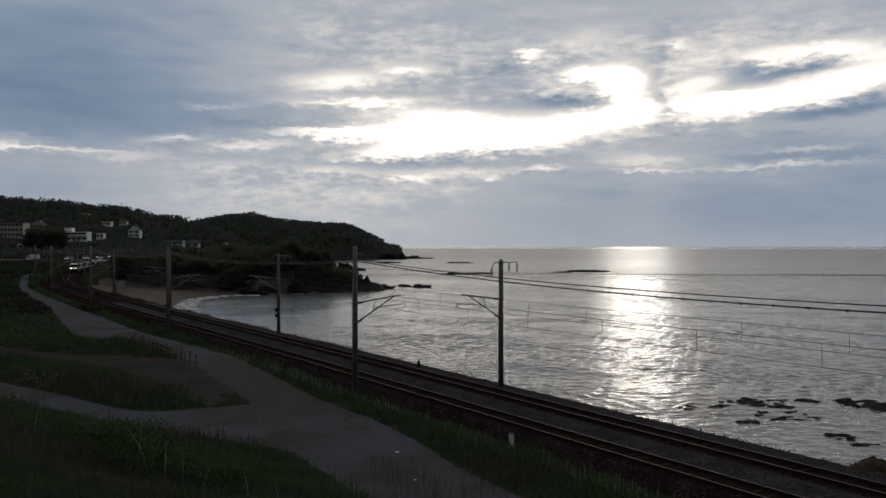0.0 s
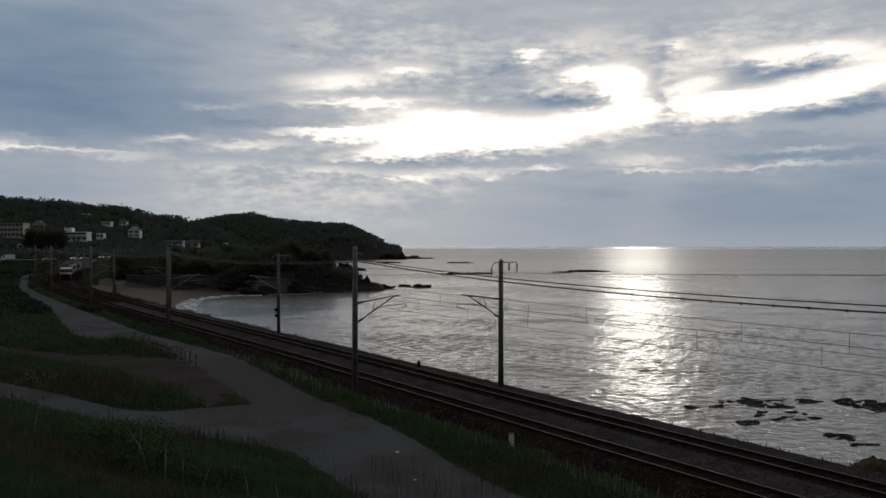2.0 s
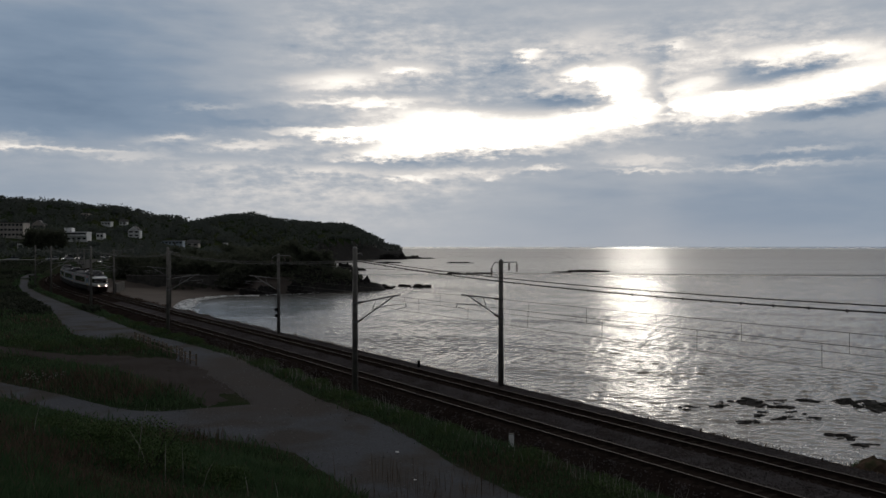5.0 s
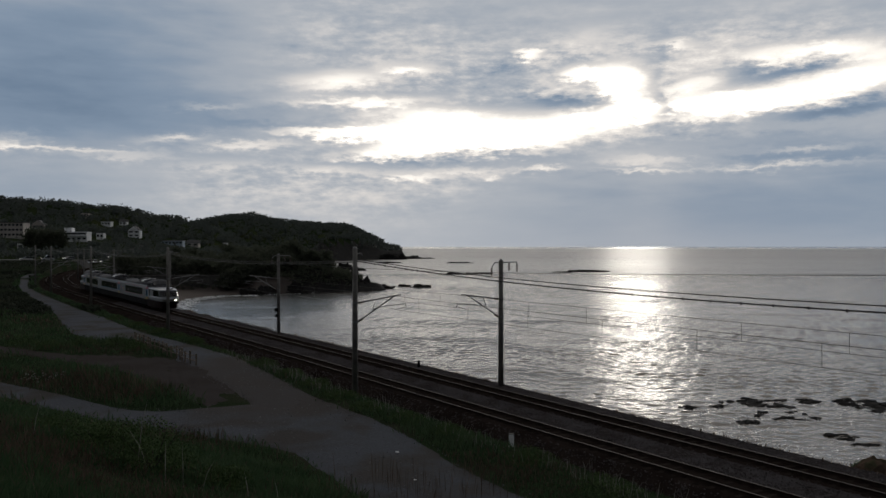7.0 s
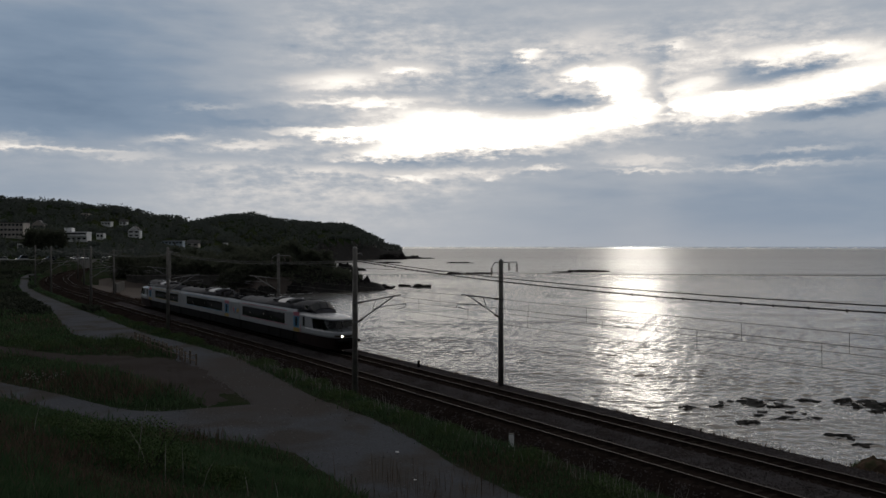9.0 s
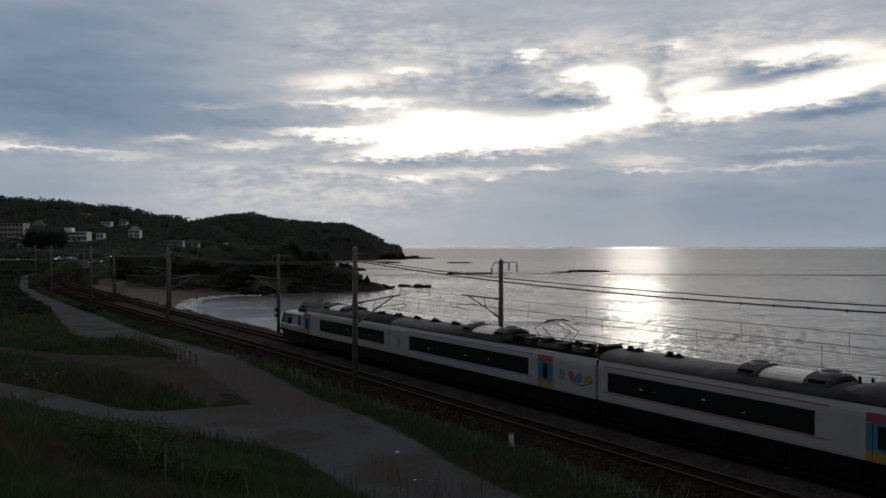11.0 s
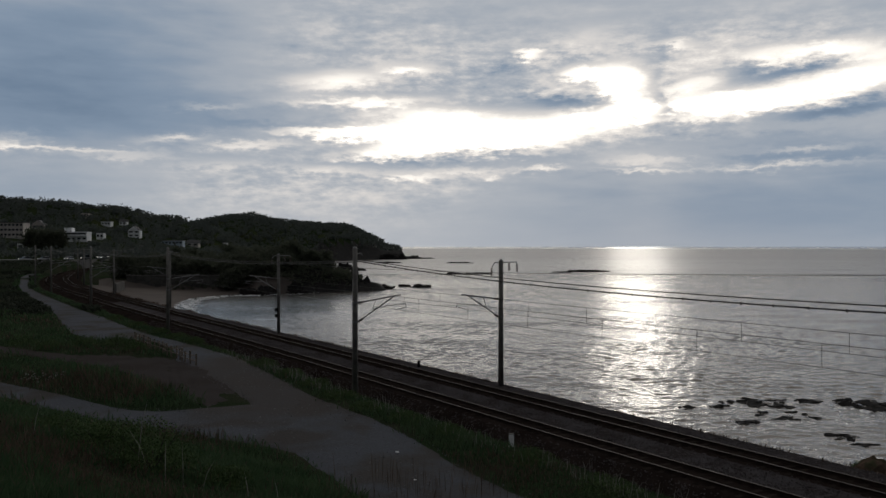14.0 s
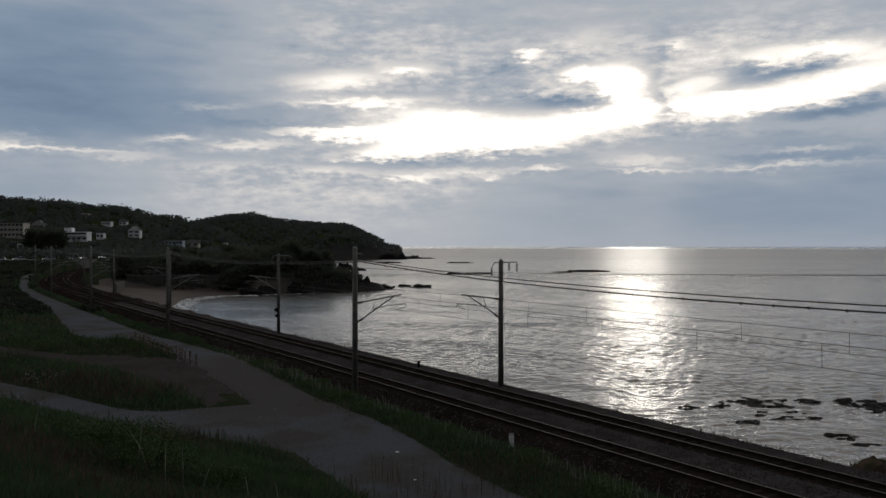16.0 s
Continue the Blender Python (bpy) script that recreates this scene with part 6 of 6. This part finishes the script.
    for s in (-1, 1):
        w = part("cab_side_window", box(5.35, 5.95, *both_sides(s, 1.06, 1.16), 3.42, 3.70, 0.01), GLASS, cab)
        part("window_frame", tube([(5.33, s * 1.16, 3.40), (5.97, s * 1.15, 3.40), (5.97, s * 1.12, 3.72), (5.33, s * 1.13, 3.72), (5.33, s * 1.16, 3.40)], 0.02), UNIT, w)
        part("headlight", rod((11.05, s * 0.60, 1.49), (11.44, s * 0.60, 1.49), 0.062, 0.062, 16), lamp, root, "bright lit headlight" if lamp is HEADLIGHT else "unlit tail lamp")
        part("crew_door", box(5.5, 6.12, *both_sides(s, 1.46, 1.483), 1.36, 2.88, 0.008), WHITE_BODY, root)
        part("crew_window", box(5.6, 6.0, *both_sides(s, 1.47, 1.488), 1.92, 2.75), GLASS, root)
        part("hand_rail", tube([(5.42, s * 1.475, 1.5), (5.42, s * 1.53, 1.55), (5.42, s * 1.53, 2.5), (5.42, s * 1.475, 2.55)], 0.016), STEEL, root)
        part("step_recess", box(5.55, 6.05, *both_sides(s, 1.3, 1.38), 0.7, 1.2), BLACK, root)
        part("accent_stripe", box(5.05, 5.16, *both_sides(s, 1.46, 1.482), 1.34, 2.0), PINK, root, "short pink stripe beside the door")
    door(root, 4.2)
    side_windows(root, -9.2, 1.6, 7)
    stripes(root, -9.5, 2.2, paint)
    roof_unit(root, -2.3, 2.0)
    for x in (-6.3, -8.8):
        small_vent(root, x)
    for x in (2.45, 2.95):
        part("aerial", rod((x, 0.2, 3.7), (x, 0.2, 4.02), 0.08, 0.05), BLACK, root)
    under_boxes(root, ((-4.6, -2.4, 0.5), (-2.1, 0.4, 0.42), (0.9, 3.4, 0.55)))
    bogie(root, -7.1), bogie(root, 6.6)
    part("gangway", box(-10.2, -9.9, -0.7, 0.7, 1.0, 3.2), BLACK, root)
    return root


def centre_car():
    root = tagged(new("train_car"), "white middle train car with pantograph and sky-blue stripes", "train car", "cars of the train")
    part("body", body_shell(-10.55, 10.3), WHITE_BODY, root)
    part("roof", roof_shell(-10.55, 2.6), ROOF_GREY, root, "weathered grey roof", smooth=True)
    under_boxes(root, ((-4.6, -2.6, 0.45), (-2.2, 0.6, 0.42), (1.0, 2.6, 0.5), (3.0, 4.6, 0.42)))
    part("roof_well", roof_shell(2.6, 10.3, 0.28), BLACK, root, "low dark roof under the pantograph")
    part("underframe", box(-10.5, 10.25, -1.36, 1.36, 0.42, 1.285), BLACK, root)
    side_windows(root, -7.8, 5.0, 8)
    stripes(root, -8.4, 5.4, BLUE)
    door(root, 6.45)
    for s in (-1, 1):
        y0, y1 = min(s * 1.46, s * 1.482), max(s * 1.46, s * 1.482)
        part("louvre", box(7.6, 8.0, y0, y1, 1.9, 2.5), LOUVRE, root)
        part("louvre", box(-9.4, -9.0, y0, y1, 1.9, 2.5), LOUVRE, root)
        emblem = part("emblem", tube([(8.35 + 0.28 * i, s * 1.478, 2.12 - 0.30 * math.sin(i / 6 * math.pi)) for i in range(7)], 0.035), DARK_CAR, root, "curved emblem of pink, blue and yellow spots")
        for x, z, r, m in ((8.5, 2.28, 0.2, PINK), (8.72, 2.08, 0.17, PINK), (9.08, 2.16, 0.24, BLUE), (9.2, 2.3, 0.16, BLUE), (9.62, 2.14, 0.19, YELLOW), (9.88, 2.2, 0.21, YELLOW)):
            part("spot", rod((x, s * 1.47, z), (x, s * (1.482 + 0.004 * x - 0.03), z), r, r, 16), m, emblem)
    roof_unit(root, -2.2, 2.3)
    for x in (-4.2, -6.6, -9.0):
        small_vent(root, x, 0, 0.4)
    # pantograph, folded-diamond
    c = 5.7
    pan = part("pantograph", tube([(c - 0.8, -0.5, 3.62), (c + 0.8, -0.5, 3.62), (c + 0.8, 0.5, 3.62), (c - 0.8, 0.5, 3.62), (c - 0.8, -0.5, 3.62)], 0.035), BLACK, root, "raised pantograph on insulators")
    for s in (-1, 1):
        part("lower_arm", rod((c - 0.7, s * 0.45, 3.66), (c - 1.5, s * 0.3, 4.3), 0.024), BLACK, pan)
        part("lower_arm", rod((c + 0.7, s * 0.45, 3.66), (c + 1.5, s * 0.3, 4.3), 0.024), BLACK, pan)
        part("upper_arm", rod((c - 1.5, s * 0.3, 4.3), (c, s * 0.35, 4.82), 0.017), BLACK, pan)
        part("upper_arm", rod((c + 1.5, s * 0.3, 4.3), (c, s * 0.35, 4.82), 0.017), BLACK, pan)
    part("collector_head", tube([(c, -0.9, 4.72), (c, -0.6, 4.85), (c, 0.6, 4.85), (c, 0.9, 4.72)], 0.045), BLACK, pan)
    for k, (x, h) in enumerate(((3.0, 0.2), (3.4, 0.3), (4.1, 0.18), (7.0, 0.26), (7.35, 0.2), (7.6, 0.3), (7.95, 0.2), (8.2, 0.34), (8.45, 0.24), (8.8, 0.3), (9.1, 0.22), (9.35, 0.3))):
        y = (0.35, -0.45, 0.0)[k % 3]
        ins = bmesh.new()
        for i in range(4):
            add_rod(ins, (x, y, 3.42 + i * (0.14 + h) / 4), (x, y, 3.42 + (i + 0.7) * (0.14 + h) / 4), 0.13, 0.09, 10)
        part("roof_insulator", ins, BLACK, root)
    part("bus_bar", tube([(3.0, 0.3, 3.78), (7.0, 0.3, 3.82), (8.2, 0.1, 3.9), (9.4, 0.0, 3.84)], 0.025), BLACK, root)
    part("roof_box", box(2.75, 3.9, -0.8, -0.1, 3.42, 3.78, 0.04), BLACK, root)
    for x0, x1, y0, y1, h in ((4.2, 4.75, 0.15, 0.75, 0.26), (6.75, 7.3, -0.85, -0.25, 0.3), (7.5, 8.05, 0.3, 0.9, 0.24), (8.3, 9.1, -0.9, -0.4, 0.2), (3.95, 4.5, -0.9, -0.35, 0.34)):
        part("roof_box", box(x0, x1, y0, y1, 3.40, 3.44 + h, 0.04), ROOF_GREY, root, "grey equipment box")
    part("roof_box", box(9.5, 10.2, -0.6, 0.6, 3.42, 3.86, 0.04), BLACK, root)
    for s in (-1, 1):
        part("roof_edge_rail", box(2.7, 10.2, s * 1.34 - 0.03, s * 1.34 + 0.03, 3.34, 3.5), BLACK, root)
    bogie(root, -7.1), bogie(root, 7.1)
    part("gangway", box(10.3, 10.5, -0.7, 0.7, 1.0, 3.2), BLACK, root)
    return root


front_car = end_car(PINK, "white front train car with lit headlights and pink stripes", HEADLIGHT)
middle_car = centre_car()
rear_car = end_car(YELLOW, "white rear train car with raised cab and yellow stripes", TAIL_LAMP)


# ---- movement ----
# seconds, and how far back along the line the front end stands
NOSE = [(0, 244.5), (2, 193.5), (4.2, 145.0), (6.3, 98.0), (7, 80.6), (8, 55.2), (9, 29.3), (11.3, -30.1), (12, -48.6), (12.5, -61.9), (13, -75.3), (14, -101.5), (16, -153.5)]


def nose_u(t):
    """Distance back along the line of the train's front end, gliding between the rows."""
    for k in range(len(NOSE) - 1):
        (t0, u0), (t1, u1) = NOSE[k], NOSE[k + 1]
        if t <= t1:
            break
    def speed(i):
        a, b = NOSE[max(i - 1, 0)], NOSE[min(i + 1, len(NOSE) - 1)]
        return (b[1] - a[1]) / (b[0] - a[0])
    h = t1 - t0
    s = (t - t0) / h
    return (2 * s ** 3 - 3 * s * s + 1) * u0 + (s ** 3 - 2 * s * s + s) * h * speed(k) + (3 * s * s - 2 * s ** 3) * u1 + (s ** 3 - s * s) * h * speed(k + 1)


def car_pose(u_mid, backwards=False):
    a, b = line(u_mid + 7.0)[0], line(u_mid - 7.0)[0]
    mid = (a + b) / 2
    d = (b - a) if not backwards else (a - b)
    return Matrix.Translation((mid.x, mid.y, 0)) @ Matrix.Rotation(math.atan2(d.y, d.x), 4, "Z")


def road_pose(q):
    """Place on the coast road, q metres from its far end."""
    for (ax, ay), (bx, by) in zip(ROAD, ROAD[1:]):
        n = math.hypot(bx - ax, by - ay)
        if q <= n or (bx, by) == ROAD[-1]:
            x, y = ax + (bx - ax) * q / n, ay + (by - ay) * q / n
            return Matrix.Translation((x, y, ground_at(x, y) + 0.14)) @ Matrix.Rotation(math.atan2(by - ay, bx - ax), 4, "Z")
        q -= n


def motions():
    for k, c in enumerate(traffic):
        start = 180.0 - 9.6 * k - 6 * (k > 0) + 2.0 * math.sin(2.2 * k)
        walk(c, [(2.0 * i, road_pose(start + 8.4 * i)) for i in range(9)])
    for k, f in enumerate(surf):
        walk(f, [(2.0 * i, pose(0.5 * math.sin(1.3 * i + k), 0.4 * math.cos(1.1 * i + k), SEA_Z + 0.06)) for i in range(9)])
    times = [0.5 * i for i in range(33)]
    walk(front_car, [(t, car_pose(nose_u(t) + 11.5)) for t in times])
    walk(middle_car, [(t, car_pose(nose_u(t) + 31.85)) for t in times])
    walk(rear_car, [(t, car_pose(nose_u(t) + 52.45, True)) for t in times])
    walk(sea, [(0.0, pose(0, 0, SEA_Z - WAVE_LIFT)), (16.0, pose(-3.0, -7.0, SEA_Z - WAVE_LIFT))])


motions()
